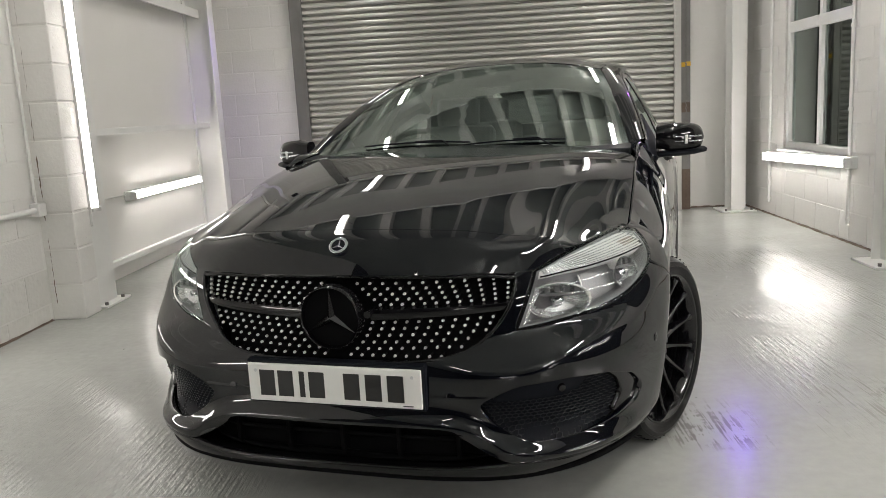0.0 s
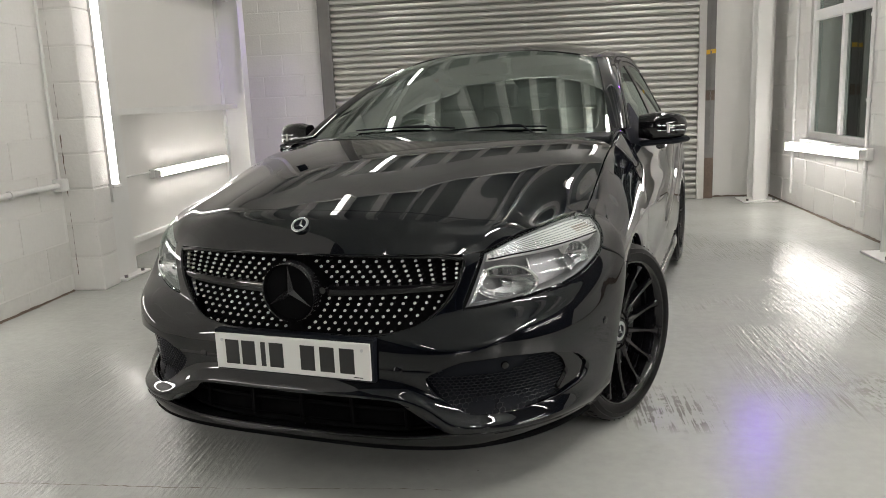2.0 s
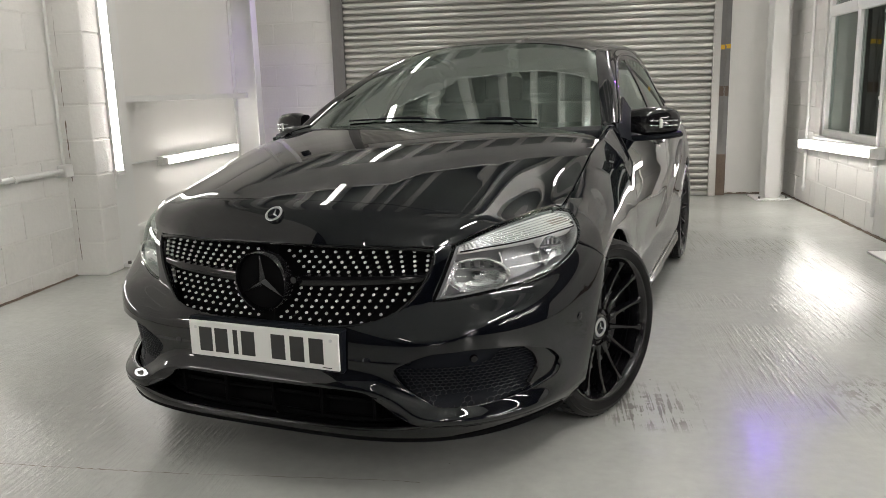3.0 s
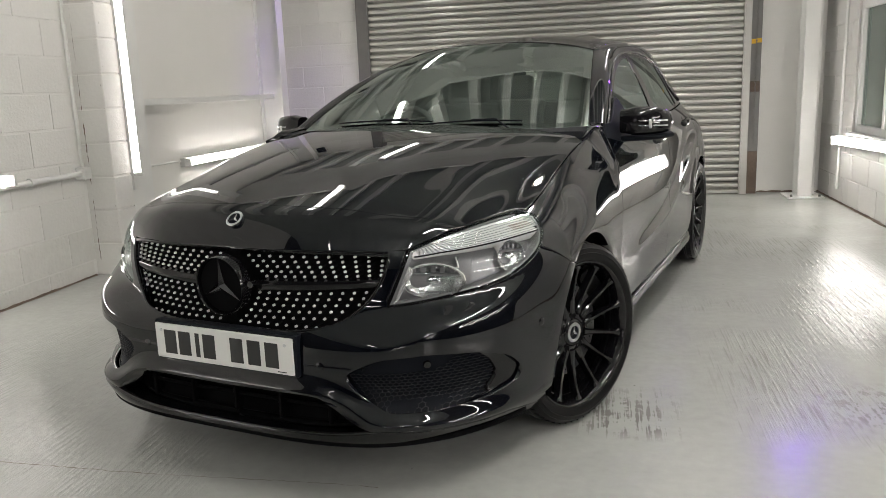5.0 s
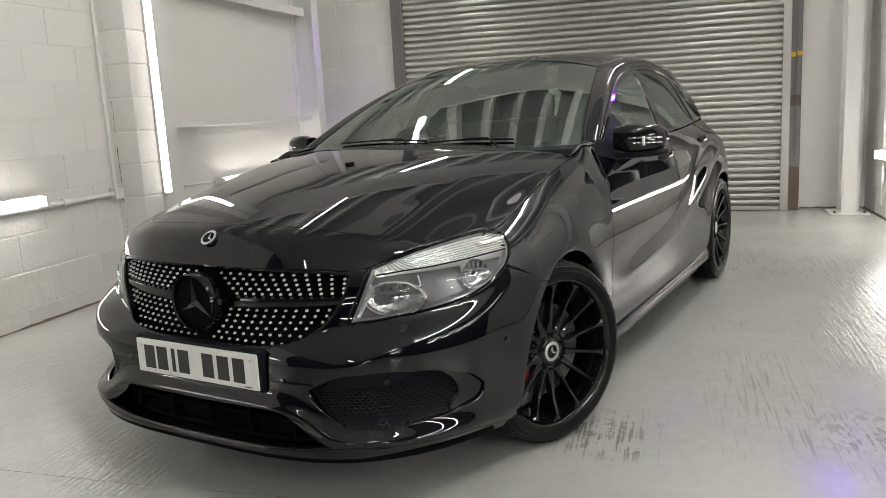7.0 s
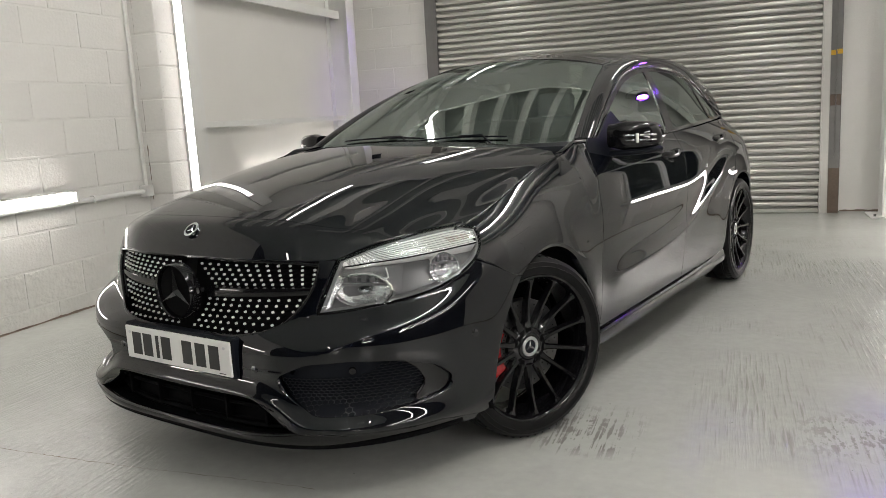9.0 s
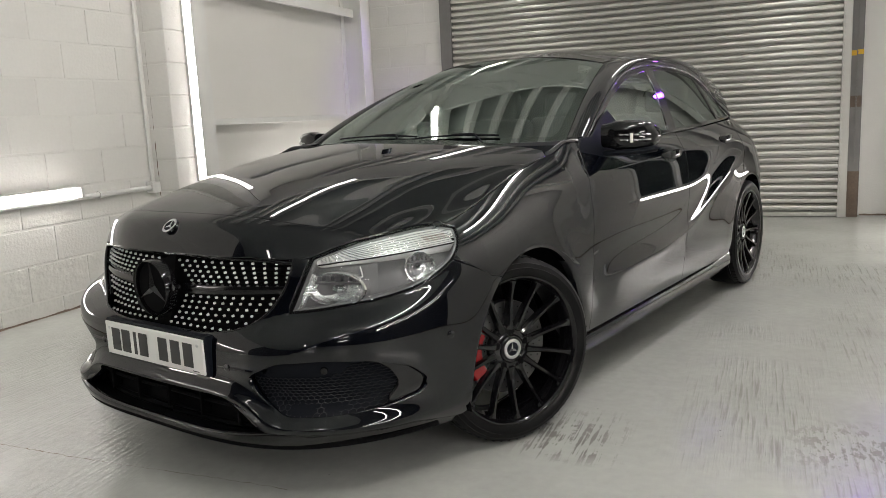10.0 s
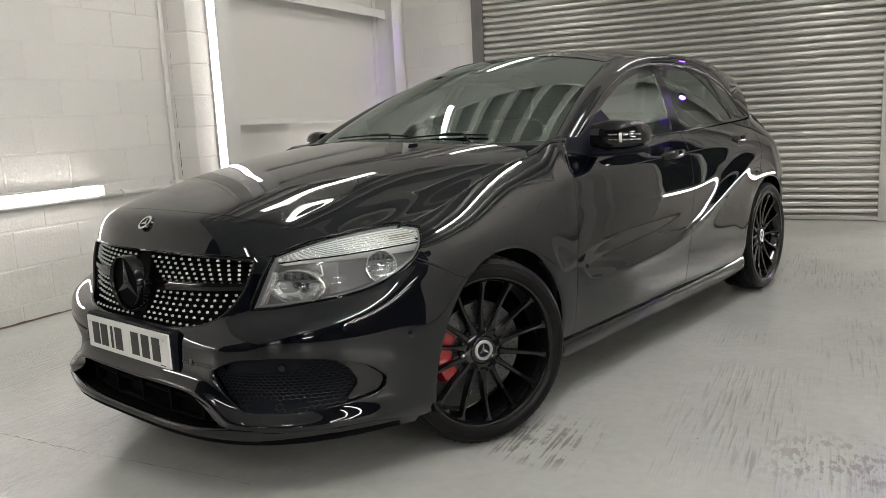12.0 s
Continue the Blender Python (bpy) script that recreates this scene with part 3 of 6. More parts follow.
# ---- steel columns ----
def column(u, v, du, dv, label, plate=True, face="u"):
    root = thing("steel_column", label, "column", ROOM @ pose(u, v, 0))
    bm = bmesh.new()
    if face == "u":
        box(bm, -0.012, 0, -dv / 2, dv / 2, 0.012, CEIL - 0.15, 0.002)
        box(bm, -du + 0.012, -0.012, -0.006, 0.006, 0.012, CEIL - 0.15)
        box(bm, -du, -du + 0.012, -dv / 2, dv / 2, 0.012, CEIL - 0.15, 0.002)
    else:
        box(bm, -du / 2, du / 2, -0.012, 0, 0.012, CEIL - 0.15, 0.002)
        box(bm, -0.006, 0.006, 0, dv - 0.012, 0.012, CEIL - 0.15)
        box(bm, -du / 2, du / 2, dv - 0.012, dv, 0.012, CEIL - 0.15, 0.002)
    part("beam", bm, STEEL_WHITE, root)
    if plate:
        bm = bmesh.new()
        if face == "u":
            box(bm, -du - 0.02, 0.07, -dv / 2 - 0.03, dv / 2 + 0.06, 0, 0.014, 0.003)
        else:
            box(bm, -du / 2 - 0.10, du / 2 + 0.10, -0.09, dv + 0.06, 0, 0.014, 0.003)
        part("base_plate", bm, STEEL_WHITE, root)
        for k in (-1, 1):
            bm = bmesh.new()
            p = (0.045, k * dv * 0.45, 0.014) if face == "u" else (k * (du / 2 + 0.06), -0.05, 0.014)
            rod(bm, p, (p[0], p[1], 0.034), 0.012, 6)
            part("anchor_bolt", bm, POST, root)
    return root


column(-2.10, 3.06, 0.26, 0.26, "white painted steel column carrying an upright tube light")
column(-2.11, 5.79, 0.25, 0.15, "white painted steel column beside the sheet panel")
column(2.98, 5.97, 0.13, 0.20, "white painted steel column on a bolted base plate", face="v")
column(3.10, 3.15, 0.13, 0.20, "white painted steel column on a bolted base plate", face="v")
bm = bmesh.new()
box(bm, 3.06, 3.09, 6.05, 6.35, 0.02, CEIL, 0.004)
thing("cable_duct", "pale upright duct in the corner behind the column", "duct", ROOM, bm, STEEL_WHITE)

# rails across the sheet panel
for z, h in ((1.15, 0.035), (2.22, 0.07)):
    bm = bmesh.new()
    box(bm, -2.36, -2.20, 3.19, 5.715, z, z + 0.012, 0.002)
    box(bm, -2.21, -2.198, 3.19, 5.715, z - h, z + 0.012, 0.002)
    thing("panel_rail", "white painted steel angle rail across the panel", "rail", ROOM, bm, STEEL_WHITE)
bm = bmesh.new()
box(bm, -2.42, -2.32, 3.19, 5.715, 0.13, 0.175, 0.004)
thing("panel_sill", "white steel sill under the sheet panel", "rail", ROOM, bm, STEEL_WHITE)


# ---- pipes and conduits ----
def pipe(name, label, pts, r, clips=(), material=STEEL_WHITE):
    root = thing(name, label, "pipe", ROOM, sweep(bmesh.new(), pts, r, 10), material)
    smooth(root.data, 40)
    for p, d in clips:
        bm = bmesh.new()
        rod(bm, Vector(p) - Vector(d) * 0.012, Vector(p) + Vector(d) * 0.012, r * 1.5, 10)
        part("clip", bm, material, root)
    return root


pipe("conduit", "white painted upright conduit on the block wall", [(-2.238, 2.60, 0.715), (-2.238, 2.60, 3.2)], 0.0085,
     [((-2.235, 2.60, z), (0, 0, 1)) for z in (0.9, 1.5, 2.1)])
pipe("pipe", "white painted level pipe along the block wall", [(-2.225, -0.8, 0.70), (-2.225, 2.60, 0.70)], 0.017,
     [((-2.225, v, 0.70), (0, 1, 0)) for v in (0.1, 1.0, 2.1)])
bm = bmesh.new()
box(bm, -2.262, -2.195, 2.56, 2.64, 0.66, 0.74, 0.008, 2)
thing("junction_box", "small white junction box where pipe and conduit meet", "box", ROOM, bm, STEEL_WHITE)
pipe("conduit", "white conduit feeding the panel light", [(-2.335, 3.1, 0.655), (-2.335, 4.0, 0.645)], 0.008, [((-2.335, 3.55, 0.65), (0, 1, 0))])
pipe("conduit", "white upright conduit beside the window", [(3.18, 5.66, 0.12), (3.18, 5.66, 2.6)], 0.013,
     [((3.18, 5.66, z), (0, 0, 1)) for z in (0.16, 0.8, 1.4, 2.0)])
pipe("conduit", "white upright conduit at the window's edge", [(3.18, 4.03, 0.14), (3.18, 4.03, 2.6)], 0.013,
     [((3.18, 4.03, z), (0, 0, 1)) for z in (0.18, 0.5, 1.0, 1.6)])


# ---- window ----
def window():
    v0, v1, z0, z1 = WIN
    root = thing("window_1", "white framed window, dark outside, over a tube light", "window", ROOM, kind="structure")
    u = U1 + 0.05
    bars = ((v0, v0 + 0.06, z0, z1), (v1 - 0.06, v1, z0, z1), (v0 + 0.06, v1 - 0.06, z0, z0 + 0.06), (v0 + 0.06, v1 - 0.06, z1 - 0.06, z1))
    for a, b, c, d in bars:
        part("window_frame", box(bmesh.new(), u - 0.035, u + 0.035, a, b, c, d, 0.006, 2), UPVC, root)
    part("mullion", box(bmesh.new(), u - 0.03, u + 0.03, 4.66, 4.72, z0 + 0.06, z1 - 0.06, 0.006, 2), UPVC, root)
    part("transom", box(bmesh.new(), u - 0.036, u + 0.03, v0 + 0.06, 4.66, 1.66, 1.75, 0.006, 2), UPVC, root)
    part("transom", box(bmesh.new(), u - 0.036, u + 0.03, 4.72, v1 - 0.06, 1.66, 1.75, 0.006, 2), UPVC, root)
    for a, b in ((v0 + 0.06, 4.66), (4.72, v1 - 0.06)):
        for c, d in ((z0 + 0.06, 1.66), (1.75, z1 - 0.06)):
            part("pane", box(bmesh.new(), u - 0.003, u + 0.003, a, b, c, d), WINDOW_GLASS, root)
    part("window_sill", box(bmesh.new(), U1 - 0.045, U1 + 0.02, v0 - 0.03, v1 + 0.03, z0 - 0.03, z0, 0.006, 2), UPVC, root)
    for a, b in ((v0 - 0.02, v0), (v1, v1 + 0.02)):
        part("reveal", box(bmesh.new(), U1 - 0.004, U1 + 0.2, a, b, z0, z1), BLOCK, root)
    return root


window()


# ---- tube lights ----
def tube_light(label, a, b, out, r=0.03, glow_mat=None, hung=0.0):
    """A batten light from a to b in the room; out points away from its wall. hung: the length of its two wires, with a rounder tube."""
    a, b, out = Vector(a), Vector(b), Vector(out)
    d = (b - a).normalized()
    root = thing("tube_light", label, "light", ROOM, group="tube lights")
    side = d.cross(out)
    turn = Matrix((d, side, out)).transposed().to_4x4()
    turn.translation = (a + b) / 2
    l = (b - a).length
    bm = bmesh.new()
    box(bm, -l / 2 - 0.03, l / 2 + 0.03, -r * 1.25, r * 1.25, -0.055, -0.006, 0.006, 2, m=turn)
    part("batten", bm, FIXTURE, root)
    bm = bmesh.new()
    n = 12
    wrap = radians(42) if hung else 0.0
    arcs = [-wrap + (math.pi + 2 * wrap) * k / (n - 1) for k in range(n)]
    prof = [(r * math.cos(a), r * math.sin(a) + (0.011 if hung else -0.012)) for a in arcs]
    ends = []
    for x in (-l / 2, l / 2):
        ends.append([bm.verts.new(turn @ Vector((x, y, z + 0.004))) for y, z in prof])
    for k in range(n):
        j = (k + 1) % n
        bm.faces.new((ends[0][k], ends[0][j], ends[1][j], ends[1][k]))
    bm.faces.new(ends[0][::-1])
    bm.faces.new(ends[1])
    bmesh.ops.recalc_face_normals(bm, faces=bm.faces[:])
    part("tube", bm, glow_mat or TUBE, root, "glowing white diffuser")
    for x in (-l / 2 - 0.012, l / 2 + 0.012):
        bm = bmesh.new()
        box(bm, x - 0.012, x + 0.012, -r * 1.05, r * 1.05, -0.014, r + 0.008, 0.004, 2, m=turn)
        part("end_cap", bm, FIXTURE, root)
    if hung:
        for x in (-l * 0.36, l * 0.36):
            bm = bmesh.new()
            rod(bm, turn @ Vector((x, 0, -0.05)), turn @ Vector((x, 0, -0.05 - hung)), 0.003, 6)
            part("wire", bm, POST, root)
    return root


tube_light("lit upright tube light on the white steel column", (-2.03, 2.90, 0.67), (-2.03, 2.90, 2.45), (0.8, -0.6, 0), 0.027, TUBE_LOW)
tube_light("lit level tube light on the white sheet panel", (-2.30, 4.05, 0.63), (-2.30, 5.52, 0.63), (1, 0, 0), glow_mat=TUBE_SOFT)
tube_light("lit level tube light on the block wall", (-2.20, 0.36, 0.735), (-2.20, 1.90, 0.735), (1, 0, 0), glow_mat=TUBE_DIM)
tube_light("lit level tube light on the block wall", (-2.20, -2.3, 0.735), (-2.20, -0.8, 0.735), (1, 0, 0), glow_mat=TUBE_MID)
tube_light("lit level tube light under the window", (3.14, 3.95, 0.612), (3.14, 5.62, 0.562), (-1, 0, 0), 0.036, TUBE_SOFT)
tube_light("lit level tube light on the block wall", (3.14, -1.7, 0.70), (3.14, -0.2, 0.70), (-1, 0, 0), glow_mat=TUBE_MID)
tube_light("lit level tube light on the block wall", (3.14, -1.7, 1.35), (3.14, -0.2, 1.35), (-1, 0, 0), glow_mat=TUBE_MID)
for z in (0.70, 1.35):
    tube_light("lit level tube light on the dark wall", (3.14, -5.2, z), (3.14, -3.8, z), (-1, 0, 0), glow_mat=TUBE_SOFT)
    tube_light("lit level tube light on the dark end wall", (0.1, V0 + 0.06, z), (1.5, V0 + 0.06, z), (0, 1, 0), glow_mat=TUBE_SOFT)
# the tube at (1.95, 5.2) is an added one, to brighten the back wall
for u, v in ((-0.78, -3.8), (1.95, -3.6), (-0.78, 2.2), (-0.78, 5.2), (1.95, -0.6), (1.95, 2.2), (1.95, 5.2)):
    tube_light("lit ceiling tube light out of view", (u, v - 0.75, CEIL - 0.30), (u, v + 0.75, CEIL - 0.30), (0, 0, -1), hung=0.22, glow_mat=TUBE if u > 1 and v < 5 else TUBE_DIM)


# ---- small coloured effect lights under the ceiling ----
def effect_light(label, m, color):
    root = thing("effect_light", label, "light", ROOM @ m, group="coloured effect lights")
    bm = bmesh.new()
    lathe(bm, [(0.001, -0.11), (0.045, -0.11), (0.055, -0.09), (0.055, 0.17), (0.060, 0.17), (0.060, 0.185), (0.052, 0.185), (0.052, 0.04), (0.001, 0.04)], 24)
    part("housing", smooth(mesh_of(bm, "housing"), 40), SATIN, root)
    bm = bmesh.new()
    lathe(bm, [(0.001, 0.060), (0.05, 0.055)], 24)
    part("led_lens", bm, color, root, "glowing violet lens")
    bm = bmesh.new()
    sweep(bm, [(0, -0.07, 0), (0, -0.075, 0.12), (0, 0, 0.15), (0, 0.075, 0.12), (0, 0.07, 0)], 0.006, 6)
    part("bracket", bm, POST, root)
    return root


effect_light("small black spotlight glowing violet on the back wall", pose(2.98, 5.80, 2.50, 0, 25, -105), VIOLET)
effect_light("small black spotlight glowing violet on the column", pose(-1.86, 5.50, 2.58, 0, 75, 110), VIOLET_SOFT)


# ---- the car ----
# x across (its left side is +x), y from the nose to the tail, z up
AXLE_F, AXLE_R, HUB_Z, ARCH = 0.897, 3.578, 0.318, 0.362
ARCH_AT = {AXLE_F: (0.970, 0.297), AXLE_R: (AXLE_R, HUB_Z)}  # the middle of each wheel arch
Y_SIDE = 0.70  # behind this line the plan runs straight along the side
NOSE = [(0.14, 0.10), (0.175, 0.055), (0.20, 0.045), (0.235, 0.06), (0.27, 0.085), (0.33, 0.09), (0.40, 0.095), (0.48, 0.10), (0.56, 0.122), (0.64, 0.135), (0.70, 0.15), (0.80, 0.175)]
CORNER = [(0.15, 3.6), (0.20, 3.7), (0.24, 4.1), (0.30, 3.8), (0.36, 4.0), (0.42, 4.4), (0.47, 4.5), (0.55, 4.3), (0.70, 4.2)]
UNDER_LAMP = [(0, 0.515), (20, 0.53), (29, 0.556), (39, 0.568), (52, 0.590), (61, 0.620), (71, 0.676), (90, 0.70)]  # the lamp's lower edge round the corner, by degrees
LOWER = [(0.13, 0.79), (0.19, 0.845), (0.27, 0.866), (0.42, 0.876), (0.60, 0.878)]
EDGE_X = [(0.60, 0.762), (1.0, 0.757), (1.33, 0.748), (1.48, 0.768), (1.7, 0.787), (2.1, 0.797), (2.6, 0.797), (3.1, 0.782), (3.6, 0.735), (4.0, 0.675), (4.35, 0.60)]
RISE = [(1.2, 0.42), (1.6, 0.43), (2.0, 0.445), (2.3, 0.465), (2.55, 0.51), (2.8, 0.60), (3.15, 0.73), (3.5, 0.82), (4.2, 0.88)]  # the line low on the doors that climbs to the rear wheel
BELT_Z = [(1.40, 0.985), (1.6, 0.968), (2.0, 0.958), (2.6, 0.968), (3.1, 0.985), (3.6, 1.0), (4.0, 0.995), (4.35, 0.96)]
BLADE = [(0.0, 0.322), (0.20, 0.323), (0.34, 0.316), (0.40, 0.298), (0.46, 0.268), (0.51, 0.250), (0.58, 0.241), (0.70, 0.231), (0.80, 0.224)]
HOOD = [(-0.03, 0.655), (-0.012, 0.694), (0.0, 0.722), (0.015, 0.757), (0.036, 0.794), (0.06, 0.816), (0.09, 0.832), (0.14, 0.848), (0.20, 0.862), (0.35, 0.893), (0.60, 0.937), (0.85, 0.969), (1.15, 0.999), (1.4, 1.01)]


def smoothed(keys, sigma, step=None):
    """The line through the keys with its bends evened out, ready to be called."""
    step = step or sigma / 4
    t0, t1 = keys[0][0], keys[-1][0]

    def raw(t):
        if t < t0:
            return keys[0][1] + (t - t0) * (keys[1][1] - keys[0][1]) / (keys[1][0] - t0)
        if t > t1:
            return keys[-1][1] + (t - t1) * (keys[-1][1] - keys[-2][1]) / (t1 - keys[-2][0])
        return curve_at(keys, t)
    n = int((t1 - t0) / step) + 9
    pad = 14
    line = np.array([raw(t0 + (k - 4 - pad) * step) for k in range(n + 2 * pad)])
    kernel = np.exp(-0.5 * (np.arange(-pad, pad + 1) * step / sigma) ** 2)
    line = np.convolve(line, kernel / kernel.sum(), "valid")
    line = [float(v) for v in line]

    def value(t):
        f = min(max((t - t0) / step + 4, 1.0), n - 3.001)
        i = int(f)
        u = f - i
        a, b, c, d = line[i - 1:i + 3]
        # a uniform cubic B-spline: bends change evenly along it
        return ((1 - u) ** 3 * a + (3 * u ** 3 - 6 * u * u + 4) * b + (-3 * u ** 3 + 3 * u * u + 3 * u + 1) * c + u ** 3 * d) / 6
    return value


hood_fine, hood_broad = smoothed(HOOD, 0.010), smoothed(HOOD, 0.05)
nose_line = smoothed(NOSE, 0.016)
corner_line = smoothed(CORNER, 0.018)
under_lamp = smoothed(UNDER_LAMP, 3.0)
lower_line = smoothed(LOWER, 0.03)
edge_line = smoothed(EDGE_X, 0.08)
rise_line = smoothed(RISE, 0.12)
belt_line = smoothed(BELT_Z, 0.10)
blade_line = smoothed(BLADE, 0.014)


def ease(t):
    t = min(1.0, max(0.0, t))
    return t * t * (3 - 2 * t)


def hood_line(s):
    """The bonnet's profile: tight at the nose, then one even sweep."""
    k = ease((s - 0.05) / 0.14)
    return hood_fine(s) * (1 - k) + hood_broad(s) * k


def front_line(x):
    """How far back the nose lies at x, at the height of the grille's top."""
    return Y_SIDE - 0.55 * max(0.0, 1 - (min(abs(x), 0.868) / 0.87) ** 2.5) ** (1 / 1.5)


LAMP_EDGE_Z = [(0.44, 0.69), (0.536, 0.710), (0.59, 0.737), (0.66, 0.764), (0.72, 0.780), (0.76, 0.781), (0.80, 0.770)]
LAMP_EDGE_Y = [(0.44, 0.22), (0.536, 0.274), (0.59, 0.324), (0.66, 0.407), (0.72, 0.505), (0.76, 0.585), (0.80, 0.65)]


lamp_z = smoothed(LAMP_EDGE_Z, 0.02)
lamp_y = smoothed(LAMP_EDGE_Y, 0.02)


def crease(d, w):
    """A rounded ridge."""
    return 1 / (1 + (d / w) ** 2)


def plain_hood_z(x, y):
    x = abs(x)
    z = hood_line(y - front_line(x))
    z -= (0.042 * (x / 0.815) ** 6 + 0.012 * (1 - math.exp(-((x / 0.45) ** 2.5)))) * (1 - ease((y - 0.50) / 0.80))
    line = 0.40 + 0.13 * (y - 0.3)  # two raised lines run towards the windscreen
    z += (0.0015 * math.exp(-(((x - line) / 0.12) ** 2)) + 0.018 - 0.036 * (x / 0.75) ** 2 - 0.012 * x * x - 0.012 * x ** 4
          + 0.006 * x * x * (y - 0.8) - 0.012 * (y - 0.8) ** 2) * ease((y - front_line(x) - 0.01) / 0.40)
    return z


def hood_z(x, y):
    """The bonnet's height, drawn down to the lamp's upper edge where it meets the lamp."""
    x = abs(x)
    z = plain_hood_z(x, y)
    if x > 0.30:
        xl = max(x, 0.536)
        yl = lamp_y(xl)
        z -= (plain_hood_z(xl, yl) - lamp_z(xl)) * ease((x - 0.30) / 0.22) * math.exp(-(((y - yl) / 0.42) ** 2))
    return z


def edge(y):
    """The upper edge of the body side: along the bonnet, then along the windows."""
    if y < 1.34:
        x = edge_line(y)
        return x, hood_z(x, max(y, 0.62))
    k = ease((y - 1.34) / 0.12)
    x = edge_line(y)
    return x, hood_z(edge_line(1.34), 1.34) * (1 - k) + belt_line(y) * k


def side_x(y, z):
    xt, zt = edge(y)
    if z < 0.60:
        x = lower_line(z)
    else:
        u = (z - 0.60) / (zt - 0.60)
        x = 0.878 - (0.878 - xt) * max(0.0, u) ** 2.9
    # shoulder line, falling slightly to the rear, and a rising line low on the doors
    if y > 1.0:
        k = ease((y - 1.0) / 0.5) * (1 - ease((y - 3.7) / 0.4))
        x += k * (0.005 * crease(z - (0.845 + 0.02 * (y - 1.5)), 0.03) - 0.004 * math.exp(-((z - 0.765) / 0.05) ** 2))
        rise = rise_line(y)
        x += k * (0.008 * crease(z - rise, 0.036) - 0.006 * math.exp(-((z - rise - 0.085) / 0.06) ** 2)) * ease((y - 1.35) / 0.5)
    for yc in (AXLE_F, AXLE_R):
        ya, za = ARCH_AT[yc]
        r = math.hypot(y - ya, z - za)
        x += (0.007 if yc < 2 else 0.004) * math.exp(-((r - 0.375) / 0.085) ** 2) * ease((z - 0.2) / 0.15)
    if y > 3.65:
        x -= 0.26 * ((y - 3.65) / 0.65) ** 2.2
    return x


def body(q, z):
    """The outer skin: q from -1 at the middle of the nose to 0 where the side begins, then metres along the side."""
    if q >= 0:
        return (side_x(Y_SIDE + q, z), Y_SIDE + q, z)
    a = (1 + max(q, -1.0)) * math.pi / 2
    y = Y_SIDE - (Y_SIDE - nose_line(z)) * max(0.0, math.cos(a)) ** (2 / 1.5)
    # full at the bumper's corner, drawn in at the lamp
    soft = 0.08 - 0.02 * ease((a - 0.3) / 0.35)
    full = ease((under_lamp(math.degrees(a)) + 0.002 - z) / soft)
    x = max(0.0, math.sin(a)) ** (2 / (2.5 + (corner_line(z) - 2.5) * full)) * side_x(y, z)
    # a raised ridge along the blade, and the hollow above it
    if z < 0.40:
        d = z - blade_line(x)
        k = ease((x + 0.1) / 0.1) * ease((0.90 - x) / 0.22)
        out = k * (0.020 * crease(d, 0.023) - 0.003 * math.exp(-((d - 0.050) / 0.028) ** 2))
        y -= out
        x += out * 0.5 * (x / 0.8) ** 2
    if q < -1:
        x = -x
    return (x, y, z)


def at_y(y, z):
    if y >= Y_SIDE:
        return (y - Y_SIDE, z)
    c = min(1.0, ((Y_SIDE - y) / (Y_SIDE - nose_line(z)))) ** (1.5 / 2)
    return (math.acos(c) / (math.pi / 2) - 1, z)


def at_x(x, z):
    lo, hi = -1.0, 0.0
    for _ in range(30):
        mid = (lo + hi) / 2
        lo, hi = (mid, hi) if body(mid, z)[0] < x else (lo, mid)
    return (lo, z)


for _ in range(2):  # the lamp's upper edge in plan, where the bonnet has to meet the skin
    lamp_y = smoothed([(x, body(*at_x(x, lamp_z(x) - 0.002))[1]) for x in (0.44, 0.50, 0.536, 0.57, 0.60, 0.64, 0.68, 0.72, 0.745, 0.77)], 0.012)


def arc(yc, r, a0, a1, n=14):
    """Points of a wheel arch from angle a0 to a1 (degrees; 0 points to the tail)."""
    ya, za = ARCH_AT[yc]
    return [(ya + r * math.cos(radians(a0 + (a1 - a0) * k / n)), za + r * math.sin(radians(a0 + (a1 - a0) * k / n))) for k in range(n + 1)]


def through_points(pts, n=6):
    """A smooth line through plan points."""
    out = []
    for i in range(len(pts) - 1):
        p0, p1, p2, p3 = (Vector(pts[max(0, min(len(pts) - 1, j))]) for j in (i - 1, i, i + 1, i + 2))
        for k in range(n):
            t = k / n
            out.append(tuple(0.5 * (2 * p1 + (p2 - p0) * t + (2 * p0 - 5 * p1 + 4 * p2 - p3) * t * t + (3 * p1 - p0 - 3 * p2 + p3) * t ** 3)))
    return out + [tuple(pts[-1])]


car = thing("car", "glossy black five-door hatchback with black wheels, front wheels turned", "car")

# outlines on the nose, in metres across and up (lamp outline: across inside, along outside)
LAMP_LOW = [at_x(0.49, 0.556), at_x(0.60, 0.568), at_x(0.72, 0.590), at_y(0.48, 0.620), at_y(0.572, 0.676)]
LAMP_OUT = [at_y(0.572, 0.676), at_y(0.622, 0.722), at_y(0.653, 0.765)]


MEETS = [at_x(x, lamp_z(x) - 0.002) for x in (0.536, 0.59, 0.63, 0.67, 0.71, 0.745)]
LAMP_TOP = [at_y(0.653, 0.765), at_y(0.617, 0.777)] + MEETS[::-1]
LAMP_IN = [MEETS[0], at_x(0.525, 0.66), at_x(0.49, 0.556)]
LAMP = through_points(LAMP_LOW)[:-1] + through_points(LAMP_OUT)[:-1] + through_points(LAMP_TOP)[:-1] + through_points(LAMP_IN)[:-1]
GRILLE_SIDE = [(0.487, 0.712), (0.492, 0.68), (0.475, 0.62), (0.43, 0.555), (0.36, 0.512), (0.25, 0.492), (0.12, 0.484), (0.0, 0.482)]
